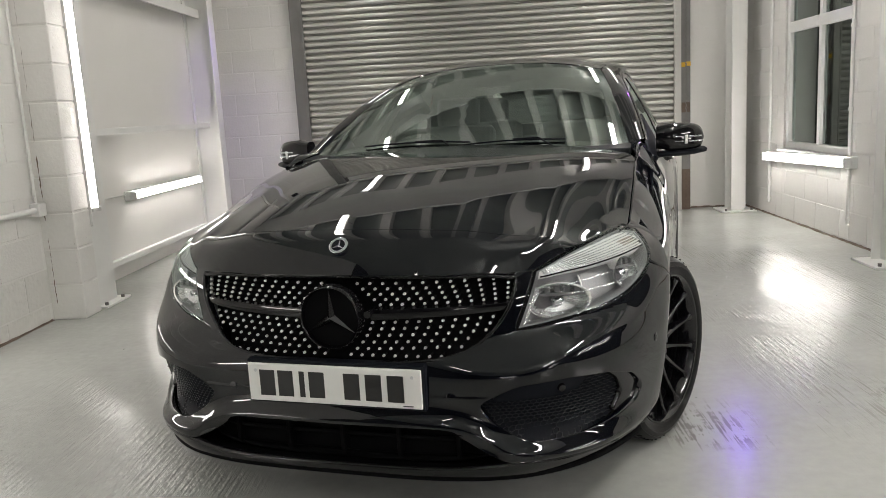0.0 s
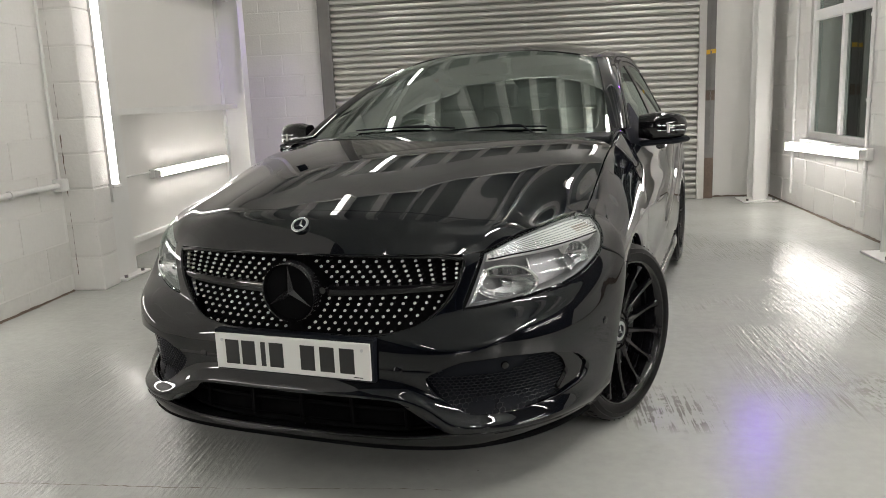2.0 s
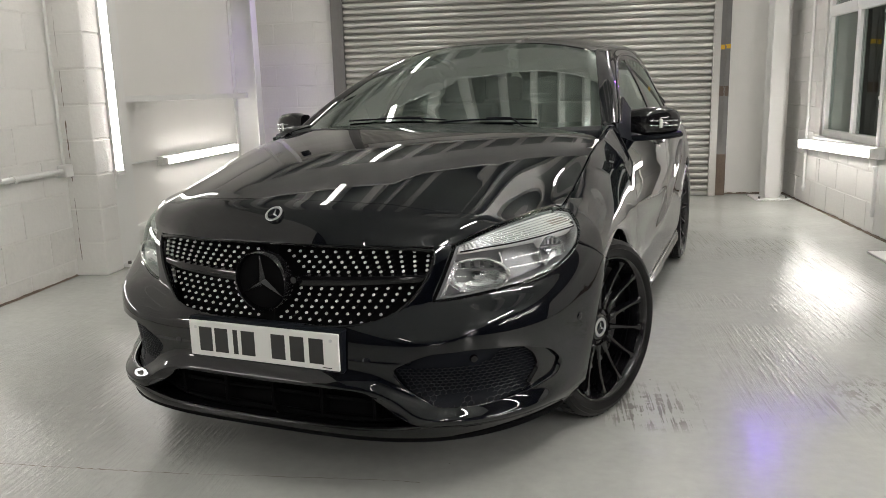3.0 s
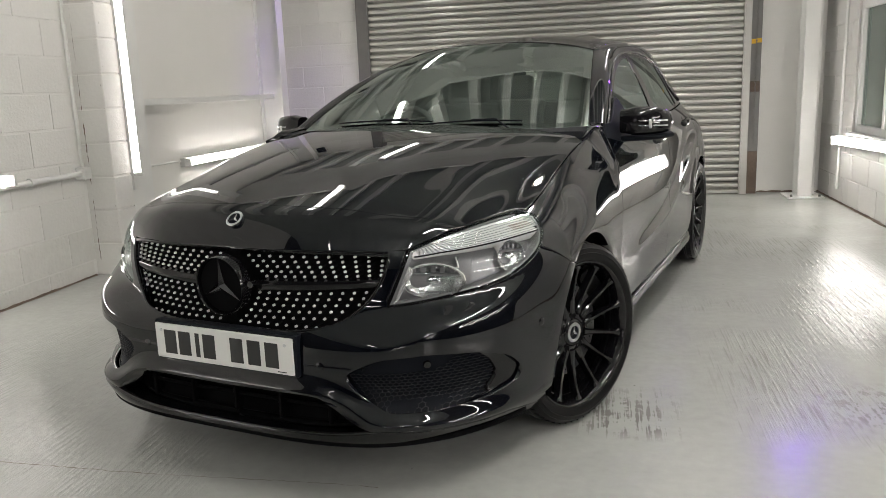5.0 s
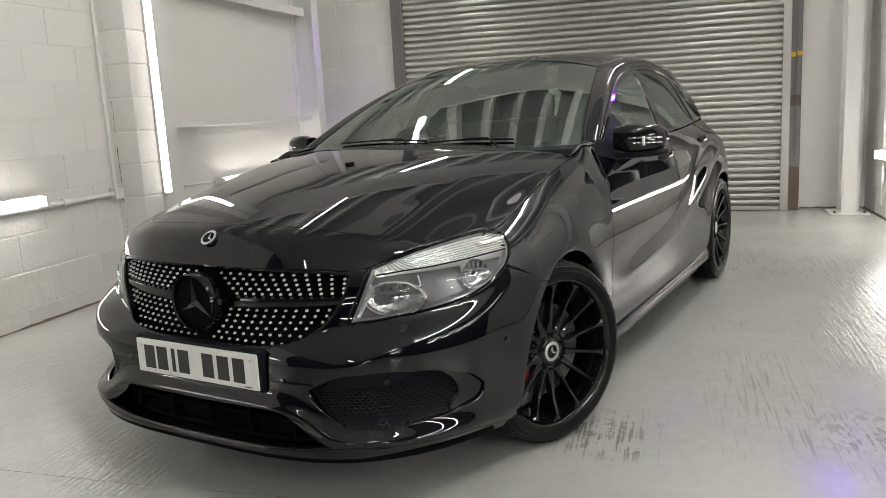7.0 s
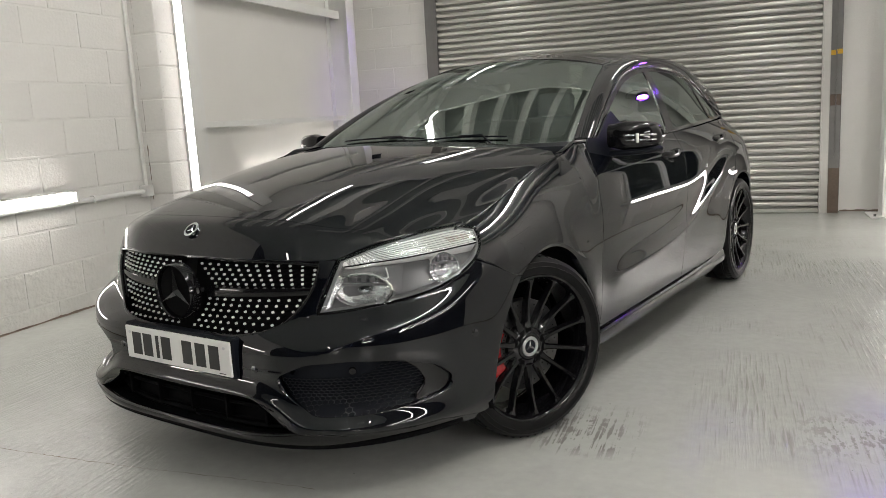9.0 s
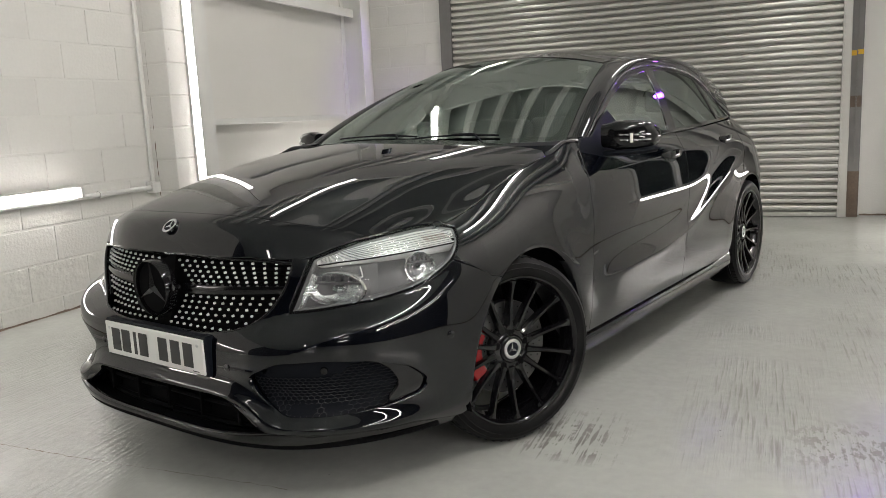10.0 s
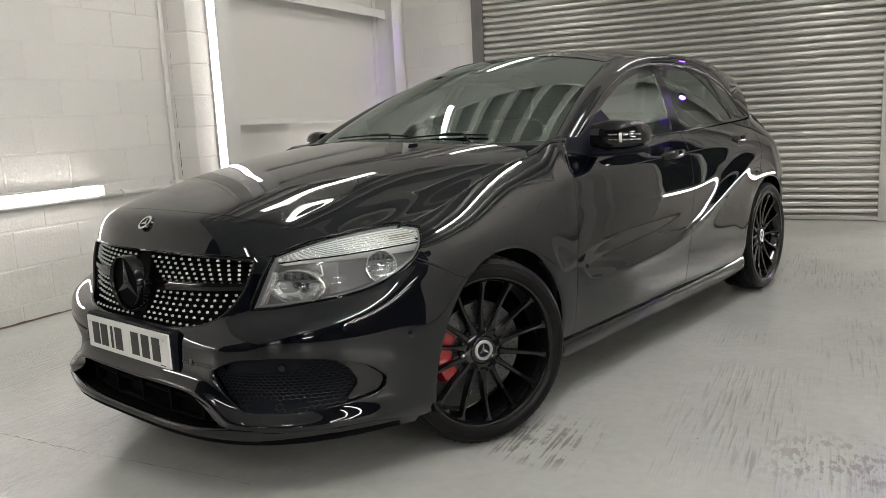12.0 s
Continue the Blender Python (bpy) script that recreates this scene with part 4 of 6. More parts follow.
GRILLE_EDGE = [at_x(x, z) for x, z in through_points(GRILLE_SIDE, 4)]
OPENING = [(0.0, 0.314), (0.20, 0.316), (0.325, 0.313), (0.365, 0.286), (0.43, 0.252), (0.50, 0.225), (0.58, 0.222), (0.70, 0.219)]
BLADE_EDGE = [at_x(x, z) for x, z in through_points(OPENING, 4)]
BUMPER_LOW = [at_y(0.42, 0.215), at_y(0.50, 0.198), at_y(0.56, 0.182), at_y(0.602, 0.18)]
ARCH_FRONT = [at_y(y, z) for y, z in arc(AXLE_F, ARCH, 197, 126, 14)]
INTAKE = rounded([at_x(x, z) for x, z in ((0.392, 0.379), (0.50, 0.428), (0.63, 0.438), (0.73, 0.426), (0.79, 0.392), (0.812, 0.34), (0.80, 0.297), (0.75, 0.278), (0.643, 0.268), (0.53, 0.270), (0.49, 0.292), (0.437, 0.325))], 0.03, 4)
BUMPER = BLADE_EDGE + BUMPER_LOW + ARCH_FRONT + [at_y(0.662, 0.626)] + [(q, z - 0.004) for q, z in through_points(LAMP_LOW)[::-1]] + [(q - 0.006, z) for q, z in through_points(LAMP_IN, 4)[::-1]][1:] + GRILLE_EDGE
front_bumper = part("front_bumper", skin("front_bumper", body, BUMPER, [INTAKE], 0.0088, 0.02, both=True), PAINT, car)


def sunk(f, d):
    """The surface f moved inwards by d."""
    def g(p, q):
        e = 0.002
        a, b = Vector(f(p + e, q)) - Vector(f(p - e, q)), Vector(f(p, q + e)) - Vector(f(p, q - e))
        return Vector(f(p, q)) - a.cross(b).normalized() * d
    return g


for flip in (False, True):
    insert = part("air_intake", skin("air_intake", sunk(body, 0.034), INTAKE, (), 0.03, 0.004, mirror=flip), SATIN, front_bumper, "satin black intake grille with honeycomb")
    # honeycomb ribs over the lower half of the intake
    bm = bmesh.new()
    s = 0.0095
    for row in range(-1, 21):
        for col in range(-4, 30):
            x = 0.46 + col * s * 1.73 + (0.865 * s if row % 2 else 0)
            z = 0.268 + row * s * 1.5 * 0.62
            ring = [(x + s * math.sin(radians(60 * k)), z + s * 0.62 * math.cos(radians(60 * k))) for k in range(4)]
            for (x0, z0), (x1, z1) in zip(ring, ring[1:]):
                if max(x0, x1) > 0.80 or not all(inside(INTAKE, *at_x(a, b)) for a, b in ((x0, z0), (x1, z1))):
                    continue
                if not flip and (x0 - 0.45) * 0.55 + 0.27 < z0 and z0 > 0.375:
                    continue
                p, r = Vector(sunk(body, 0.031)(*at_x(x0, z0))), Vector(sunk(body, 0.031)(*at_x(x1, z1)))
                if flip:
                    p.x, r.x = -p.x, -r.x
                rod(bm, p, r, 0.0017, 4)
    part("honeycomb", bm, RIB, insert)
    # the flick that stands in the outer end of the intake
    fin = [at_x(x, z) for x, z in ((0.735, 0.423), (0.785, 0.388), (0.806, 0.34), (0.795, 0.302), (0.745, 0.285), (0.772, 0.335), (0.762, 0.385))]
    part("fin", skin("fin", sunk(body, 0.014), rounded(fin, 0.02), (), 0.02, 0.02, mirror=flip), GLOSS, insert)
    for x, z in ((0.628, 0.392),):
        c = Vector(sunk(body, 0.032)(*at_x(x, z)))
        n = (c - Vector(sunk(body, 0.05)(*at_x(x, z)))).normalized()
        if flip:
            c.x, n.x = -c.x, -n.x
        m = Matrix.Translation(c) @ n.to_track_quat("X", "Z").to_matrix().to_4x4()
        bm = lathe(bmesh.new(), [(0.0, 0.004), (0.006, 0.005), (0.010, 0.004), (0.012, -0.002), (0.012, -0.008)], 20, m)
        part("parking_sensor", smooth(mesh_of(bm, "parking_sensor"), 40), GLOSS, insert)
    for q, z in (at_y(0.525, 0.458), at_x(0.33, 0.40)):
        c = Vector(body(q, z))
        n = (c - Vector(sunk(body, 0.05)(q, z))).normalized()
        if flip:
            c.x, n.x = -c.x, -n.x
        m = Matrix.Translation(c) @ n.to_track_quat("X", "Z").to_matrix().to_4x4()
        bm = lathe(bmesh.new(), [(0.0, 0.002), (0.008, 0.0025), (0.0105, 0.0015), (0.0125, 0.001), (0.0125, -0.004)], 20, m)
        part("parking_sensor", smooth(mesh_of(bm, "parking_sensor"), 40), PAINT, front_bumper)

# lower lip: a thin gloss splitter across the whole width
def lip(q, z):
    x, y, _ = body(q, z)
    return (x, y - 0.006, z)


LIP = [at_x(0.0, 0.194), at_x(0.3, 0.193), at_x(0.55, 0.188), at_x(0.72, 0.180), at_y(0.40, 0.172), at_y(0.575, 0.162),
       at_y(0.575, 0.181), at_y(0.50, 0.197), at_y(0.42, 0.210), at_x(0.70, 0.217), at_x(0.56, 0.221), at_x(0.50, 0.222), at_x(0.44, 0.215), at_x(0.36, 0.210), at_x(0.2, 0.209), at_x(0.0, 0.208)]
part("lip", skin("lip", lip, LIP, (), 0.02, 0.018, 0.004, both=True), GLOSS, front_bumper, "gloss black splitter lip")

# lower intake: a dark box with upright bars
lower = part("lower_grille", skin("lower_grille", sunk(body, 0.075), [at_x(0.0, 0.165), at_x(0.40, 0.165), at_x(0.66, 0.165), at_x(0.66, 0.25), at_x(0.55, 0.30), at_x(0.40, 0.345), at_x(0.0, 0.345)], (), 0.03, 0.004, both=True), DARK, front_bumper)
for x in (-0.34, -0.17, 0.0, 0.17, 0.34):
    bm = bmesh.new()
    y0 = body(*at_x(abs(x) + 0.001, 0.27))[1]
    box(bm, x - 0.006, x + 0.006, y0 + 0.03, y0 + 0.085, 0.215, 0.335, 0.002)
    part("bar", bm, DARK, lower)
pts = []
for k in range(-8, 9):
    p = Vector(sunk(body, 0.045)(*at_x(abs(k) * 0.052 + 0.001, 0.275)))
    pts.append((k * 0.052, p.y, p.z))
bm = sweep(bmesh.new(), pts, 0.006, 6)
part("bar", bm, DARK, lower)

# dark tray behind the lip, closing the nose below
def tray(q, d):
    v = sunk(body, d)(q, 0.20)
    return (v[0], v[1], 0.190)


part("undertray", skin("undertray", tray, [at_x(0.0, 0.2)[:1] + (0.008,), (at_y(0.50, 0.2)[0], 0.008), (at_y(0.50, 0.2)[0], 0.16), (at_x(0.45, 0.2)[0], 0.22), (at_x(0.0, 0.2)[0], 0.22)], (), 0.03, 0.012, both=True), DARK, front_bumper)

# ---- grille ----
GRILLE = [at_x(0.0, 0.722), at_x(0.25, 0.719), at_x(0.42, 0.716)] + GRILLE_EDGE
grille = part("front_grille", skin("front_grille", sunk(body, 0.045), GRILLE, (), 0.03, 0.003, both=True), DARK, car, "black grille set with silver studs")
bm = bmesh.new()
rim_line = [Vector(sunk(body, 0.006)(*p)) for p in [at_x(x, z) for x, z in ((0.0, 0.716), (0.25, 0.713), (0.42, 0.708), (0.475, 0.70))] + GRILLE_EDGE[2:]]
rim_line = rim_line + [Vector((-p.x, p.y, p.z)) for p in rim_line[::-1]][1:-1]
sweep(bm, rim_line + rim_line[:1], 0.007, 8)
part("grille_rim", smooth(mesh_of(bm, "grille_rim")), GLOSS, grille)
# cross bars to both sides of the emblem
for s in (1, -1):
    pts = []
    for k in range(13):
        x = 0.10 + (0.478 - 0.10) * k / 12
        p = Vector(sunk(body, 0.014)(*at_x(x, 0.612 + 0.012 * k / 12)))
        pts.append((s * p.x, p.y, p.z))
    bm = bmesh.new()
    rows = []
    for i, p in enumerate(pts):
        w = 0.020 - 0.006 * i / 12
        rows.append([bm.verts.new((p[0], p[1] + dy, p[2] + dz)) for dy, dz in ((0.012, w), (-0.004, w * 0.75), (-0.008, 0), (-0.004, -w * 0.75), (0.012, -w))])
    for a, b in zip(rows, rows[1:]):
        for k in range(4):
            bm.faces.new((a[k], a[k + 1], b[k + 1], b[k]))
    bmesh.ops.recalc_face_normals(bm, faces=bm.faces[:])
    part("cross_bar", smooth(mesh_of(bm, "cross_bar"), 50), GLOSS, grille)
# studs in rows that fan out from the emblem
bm = bmesh.new()
bars = bmesh.new()
hole = [p for p in rounded([at_x(x, z) for x, z in GRILLE_SIDE[::-1]] + [at_x(0.42, 0.712), at_x(0.0, 0.715)], 0.01, 2)]
for s in (1, -1):
    for half in (1, -1):
        for row in range(6):
            pitch = (0.0318 + 0.0016 * row) if half > 0 else (0.0335 - 0.0002 * row)
            for col in range(15):
                z = 0.612 + half * 0.0245 + half * row * (0.0150 if half > 0 else 0.0165)
                # the outer end of each row follows the grille's side
                end = 0.475 if half > 0 else 0.470 - 0.0065 * row - 0.0016 * row * row
                x = end - col * pitch
                z += 0.010 * x / 0.478 * (1 - row / 8) + (0.006 * (x / 0.478) ** 2 * row / 5 if half < 0 else 0.0)
                if x < 0.008 or math.hypot(x, z - 0.612) < 0.098:
                    continue
                if not inside(hole, *at_x(x, z)) or not inside(hole, *at_x(x + 0.008, z)) or z < 0.495 or z > 0.707:
                    continue
                c = Vector(sunk(body, 0.020)(*at_x(x, z)))
                c.x *= s
                rod(bm, c + Vector((0, 0.002, 0)), c - Vector((0, 0.004, 0)), 0.0044, 8, 0.0036)
                rod(bars, c + Vector((0, 0.002, 0)), c + Vector((0, 0.03, 0)), 0.003, 5)
studs = part("studs", bm, STUD, grille, "rows of silver studs")
tagged(part("grille_mesh", bars, DARK, grille), kind="stuff")
tagged(studs, kind="stuff")


# ---- emblem: a plain ring with three arms ----
def emblem(name, parent, m, r, thick, ring_mat, arm_mat, back_mat, ring_w):
    bm = lathe(bmesh.new(), [(r - ring_w, 0.0), (r - ring_w, thick * 0.7), (r - ring_w * 0.5, thick), (r, thick * 0.6), (r, -thick), (r - ring_w, -thick)], 48, m, True)
    root = part(name, smooth(mesh_of(bm, name), 50), ring_mat, parent)
    bm = lathe(bmesh.new(), [(0.0, thick * 0.15), (r * 0.6, thick * 0.15), (r - ring_w * 0.6, 0.0)], 40, m)
    part("backing", smooth(mesh_of(bm, "backing")), back_mat, root)
    bm = bmesh.new()
    h = thick * 0.95
    top = bm.verts.new((h, 0, 0))
    ring = []
    for k in range(3):
        a, b = radians(90 + 120 * k), radians(90 + 120 * k + 60)
        ring.append(bm.verts.new((h * 0.62, (r - ring_w * 0.8) * math.cos(a), (r - ring_w * 0.8) * math.sin(a))))
        ring.append(bm.verts.new((thick * 0.34, r * 0.16 * math.cos(b), r * 0.16 * math.sin(b))))
    for k in range(6):
        bm.faces.new((top, ring[k], ring[(k + 1) % 6]))
    bmesh.ops.transform(bm, matrix=m, verts=bm.verts[:])
    part("star", bm, arm_mat, root)
    return root


FRONT = Matrix(((0, 1, 0, 0), (-1, 0, 0, 0), (0, 0, 1, 0), (0, 0, 0, 1)))  # x axis to the front
emblem("emblem", grille, Matrix.Translation((0, 0.105, 0.612)) @ FRONT, 0.090, 0.020, GLOSS, STAR, DARK, 0.0085)
bm = bmesh.new()
rod(bm, (0.108, 0.118, 0.622), (0.108, 0.098, 0.622), 0.010, 16)
part("camera_eye", bm, GLOSS, grille)


# ---- bonnet and nose panel ----
def bonnet(x, y):
    return (x, y, hood_z(x, y))


def nose(x, s):
    """The panel between grille and bonnet; s runs from the grille's top to the seam."""
    y = front_line(x) + s
    return (x, y, hood_z(x, y))




def nose_low(x, z):
    """Where the panel reaches down to the height z."""
    lo, hi = -0.03, 0.06
    for _ in range(30):
        mid = (lo + hi) / 2
        y = front_line(x) + mid
        lo, hi = (mid, hi) if hood_z(x, y) < z else (lo, mid)
    return (x, lo)


LAMP_PLAN = [body(q, z)[:2] for q, z in through_points(MEETS, 4)]
BEFORE = [(x - 0.0015, y - front_line(x - 0.0015) + 0.0008) for x, y in LAMP_PLAN if x < 0.615]
AFTER = [(x - 0.002, y + 0.002) for x, y in LAMP_PLAN if x > 0.632]
SEAM_LINE = [(0.0, 0.095), (0.10, 0.094), (0.20, 0.092), (0.30, 0.088), (0.40, 0.087), (0.50, 0.085), (0.58, 0.077)]
NOSE_PANEL = [nose_low(x, z) for x, z in ((0.0, 0.720), (0.15, 0.7195), (0.30, 0.718), (0.42, 0.715), (0.485, 0.711))] + BEFORE + [(x, s - 0.0022) for x, s in SEAM_LINE[::-1]]
nose_panel = part("nose_panel", skin("nose_panel", nose, NOSE_PANEL, (), 0.018, 0.012, both=True, aspect=2.0), PAINT, car)
MEET = (BEFORE[-1][0] + 0.001, BEFORE[-1][1] + front_line(BEFORE[-1][0]) + 0.0022)
HOOD_OUT = [(x, front_line(x) + s + 0.0012) for x, s in SEAM_LINE] + [MEET] + AFTER + [(edge_line(y) - 0.004, y) for y in (0.64, 0.75, 0.9, 1.05, 1.2, 1.30)] + [(0.71, 1.345), (0.55, 1.315), (0.3, 1.285), (0.0, 1.275)]
hood = part("hood", skin("hood", bonnet, HOOD_OUT, (), 0.009, 0.014, both=True), PAINT, car)
c = Vector(nose(0.0, 0.038))
turn = Matrix.Translation(c + Vector((0, -0.004, 0.002))) @ pose(0, 0, 0, -48, 0, 0) @ FRONT
emblem("badge", nose_panel, turn, 0.028, 0.005, CHROME, CHROME, SATIN, 0.008)

# ---- number plate, its writing shown as plain bars ----
plate = part("number_plate", box(bmesh.new(), -0.26, 0.26, 0.072, 0.080, 0.370, 0.481, 0.003, 2), PLATE_WHITE, car, "white number plate with black bars")
part("plate_holder", box(bmesh.new(), -0.268, 0.268, 0.080, 0.12, 0.362, 0.489, 0.004), SATIN, plate)
for k, x in enumerate((-0.200, -0.143, -0.092, -0.047, 0.058, 0.122, 0.186)):
    w = 0.008 if k == 2 else 0.0235
    part("bar", box(bmesh.new(), x - w, x + w, 0.0712, 0.0722, 0.387, 0.462), PLATE_INK, plate)
for x in (-0.235, 0.235):
    bm = bmesh.new()
    rod(bm, (x, 0.070, 0.46), (x, 0.073, 0.46), 0.005, 12)
    part("screw", bm, SILVER, plate)
part("bar", box(bmesh.new(), 0.205, 0.235, 0.0712, 0.0722, 0.377, 0.3795), PLATE_INK, plate)

# ---- head lamps ----
for flip in (False, True):
    sgn = -1 if flip else 1
    lamp = part("headlight", skin("headlight", sunk(body, 0.052), LAMP, (), 0.03, 0.004, mirror=flip), LAMP_GREY, car, "clear headlight with chrome reflectors")
    part("lens", skin("lens", body, LAMP, (), 0.02, 0.004, 0.003, mirror=flip, lift=-0.001), LENS, lamp, "clear lens").visible_shadow = False
    cx, cz = sum(p[0] for p in LAMP) / len(LAMP), sum(p[1] for p in LAMP) / len(LAMP)

    def ring(k):
        return [(cx + (q - cx) * k, cz + (z - cz) * k) for q, z in LAMP]
    part("bezel", skin("bezel", sunk(body, 0.005), ring(1.0), [ring(0.978)], 0.02, 0.006, 0.002, mirror=flip), DARK, lamp)
    part("inner_frame", skin("inner_frame", sunk(body, 0.007), ring(0.975), [ring(0.945)], 0.02, 0.046, 0.002, mirror=flip), LAMP_GREY, lamp)
    # upper daytime strip, ribbed along its length
    top = [p for p in through_points(LAMP_TOP)]
    low = [(q + 0.004, z - 0.052 * math.sin(math.pi * min(0.95, 0.10 + 0.85 * k / (len(top) - 1))) ** 0.7) for k, (q, z) in enumerate(top)]
    band = [(q, z - 0.006) for q, z in top[1:-1]] + low[::-1][1:-1]
    strip_ob = part("light_strip", skin("light_strip", sunk(body, 0.014), band, (), 0.02, 0.035, mirror=flip), LAMP_SILVER, lamp, "ribbed silver daytime strip")
    for k in range(17):
        w = 0.06 + 0.90 * k / 16
        ps = []
        for a, b in list(zip(top, low))[2:-2]:
            v = Vector(sunk(body, 0.0125)(a[0] + (b[0] - a[0]) * w, a[1] + (b[1] - a[1]) * w))
            v.x *= sgn
            ps.append(v)
        part("rib", smooth(mesh_of(sweep(bmesh.new(), ps, 0.0012, 6), "rib")), CHROME if k % 2 else LAMP_SILVER, strip_ob)
    ps = []
    for q, z in low[1:-1]:
        v = Vector(sunk(body, 0.0115)(q, z - 0.001))
        v.x *= sgn
        ps.append(v)
    part("divider_line", smooth(mesh_of(sweep(bmesh.new(), ps, 0.0024, 6), "divider_line")), DARK, lamp)
    amber = [(q, z - 0.020) for q, z in top[13:19]] + [(q, z + 0.016) for q, z in low[13:19][::-1]]
    part("indicator", skin("indicator", sunk(body, 0.0135), amber, (), 0.02, 0.006, 0.0005, mirror=flip), AMBER, strip_ob, "pale amber indicator window")
    wedge = [at_x(0.500, 0.567), at_x(0.520, 0.569), at_x(0.537, 0.615), at_x(0.556, 0.655), at_x(0.538, 0.672), at_x(0.527, 0.64)]
    part("side_reflector", skin("side_reflector", sunk(body, 0.016), rounded(wedge, 0.01), (), 0.02, 0.03, mirror=flip), CHROME_SOFT, lamp)
    # two reflector bowls, each with a bulb cover and a small bridge
    for (x, z), r, wide, aim, deep in (((0.612, 0.621), 0.047, 1.85, (0.40, -1, 0.05), 0.048), ((0.782, 0.676), 0.043, 1.0, (1.1, -1, 0.08), 0.052)):
        c = Vector(sunk(body, deep)(*at_x(x, z)))
        c.x *= sgn
        aim = Vector((aim[0] * sgn, aim[1], aim[2])).normalized()
        m = Matrix.Translation(c) @ aim.to_track_quat("X", "Z").to_matrix().to_4x4() @ Matrix.Diagonal((1, wide, 1, 1))
        # seen from the front the bowl sinks in from a rim that stands proud of the grey housing
        bm = bmesh.new()
        prof = [(0.010, -0.004), (r * 0.40, 0.0), (r * 0.74, 0.008), (r * 0.95, 0.020), (r, 0.030), (r * 1.07, 0.031), (r * 1.10, 0.026), (r * 1.12, -0.01)]
        lathe(bm, prof, 20, m)
        bowl = part("reflector", mesh_of(bm, "reflector"), CHROME_SOFT, lamp, "faceted chrome reflector bowl")
        bm = lathe(bmesh.new(), [(0.0, 0.022), (0.008, 0.021), (0.0105, 0.016), (0.0115, 0.0), (0.0, -0.003)], 16, m)
        part("bulb_cover", smooth(mesh_of(bm, "bulb_cover"), 50), CHROME, bowl)
        bm = bmesh.new()
        box(bm, 0.008, 0.022, -r * 0.9, r * 0.9, r * 0.28, r * 0.42, 0.001, m=m)
        part("bridge", bm, LAMP_GREY, bowl)
        bm = bmesh.new()
        for k in range(5):
            a = -0.8 + 0.4 * k
            box(bm, 0.006 + 0.010 * abs(a), 0.013 + 0.010 * abs(a), r * (a - 0.11) * 0.8, r * (a + 0.11) * 0.8, r * 0.46, r * 0.80, 0.001, m=m)
        part("louvre", bm, LAMP_GREY, bowl)
    web = [at_x(0.660, 0.598), at_x(0.700, 0.606), at_x(0.697, 0.645), at_x(0.690, 0.695), at_x(0.664, 0.688), at_x(0.668, 0.64)]
    part("divider", skin("divider", sunk(body, 0.030), rounded(web, 0.012), (), 0.02, 0.025, mirror=flip), LAMP_GREY, lamp)
    ps = []
    for k in range(9):
        t = k / 8
        v = Vector(sunk(body, 0.024)(*at_x(0.660 + 0.010 * math.sin(math.pi * t) - 0.004 * t, 0.596 + 0.09 * t)))
        v.x *= sgn
        ps.append(v)
    part("bright_edge", smooth(mesh_of(sweep(bmesh.new(), ps, 0.0024, 6), "bright_edge")), LAMP_SILVER, lamp)

# ---- wings, doors, quarter panels, sills ----
SILL_Z = 0.235


def pts_y(pairs):
    return [at_y(y, z) for y, z in pairs]


def top_line(ys, drop=0.004):
    return [(y, edge(y)[1] - drop) for y in ys]


FENDER = ([at_y(0.664, 0.6310)] + through_points([(q + 0.006, z) for q, z in LAMP_OUT])[1:] + [(q + 0.004, z + 0.004) for q, z in LAMP_TOP[1:3]] + pts_y(top_line((0.60, 0.64)) + top_line((0.70, 0.8, 0.95, 1.1, 1.25, 1.36, 1.43, 1.50)))
          + pts_y([(1.484, 0.94), (1.456, 0.884), (1.447, 0.80), (1.43, 0.6), (1.41, 0.35), (1.405, SILL_Z)]) + pts_y(arc(AXLE_F, ARCH, -11, 125, 26)))
# the two door outlines share their seam
SEAM_2 = [(2.515, 0.965), (2.52, 0.80), (2.50, 0.62), (2.455, 0.45), (2.435, SILL_Z + 0.004)]
DOOR_F = pts_y([(1.411, SILL_Z + 0.004)] + [(y - 0.0, z) for y, z in SEAM_2[::-1]] + top_line((2.3, 2.0, 1.7, 1.56, 1.507)) + [(1.490, 0.94), (1.462, 0.884), (1.453, 0.80), (1.436, 0.6), (1.416, 0.35)])
ARC_DOOR = arc(AXLE_R, ARCH + 0.03, 192, 128, 14)
DOOR_R = pts_y([(2.441, SILL_Z + 0.004), (2.8, SILL_Z + 0.006), (3.16, SILL_Z + 0.012)] + ARC_DOOR[1:] + [(3.42, 0.72), (3.50, 0.84), (3.56, edge(3.56)[1] - 0.004)] + top_line((3.3, 3.0, 2.7, 2.521)) + [(y + 0.006, z) for y, z in SEAM_2[1:-1]])
QUARTER = pts_y([(3.19, SILL_Z + 0.012)] + arc(AXLE_R, ARCH + 0.026, 190, 128, 12)[1:] + [(3.427, 0.72), (3.506, 0.84), (3.566, edge(3.566)[1] - 0.004)] + top_line((3.7, 3.9, 4.1, 4.2))
                + [(4.22, 0.8), (4.22, 0.5), (4.20, 0.25)] + arc(AXLE_R, ARCH, -12, 180, 30))
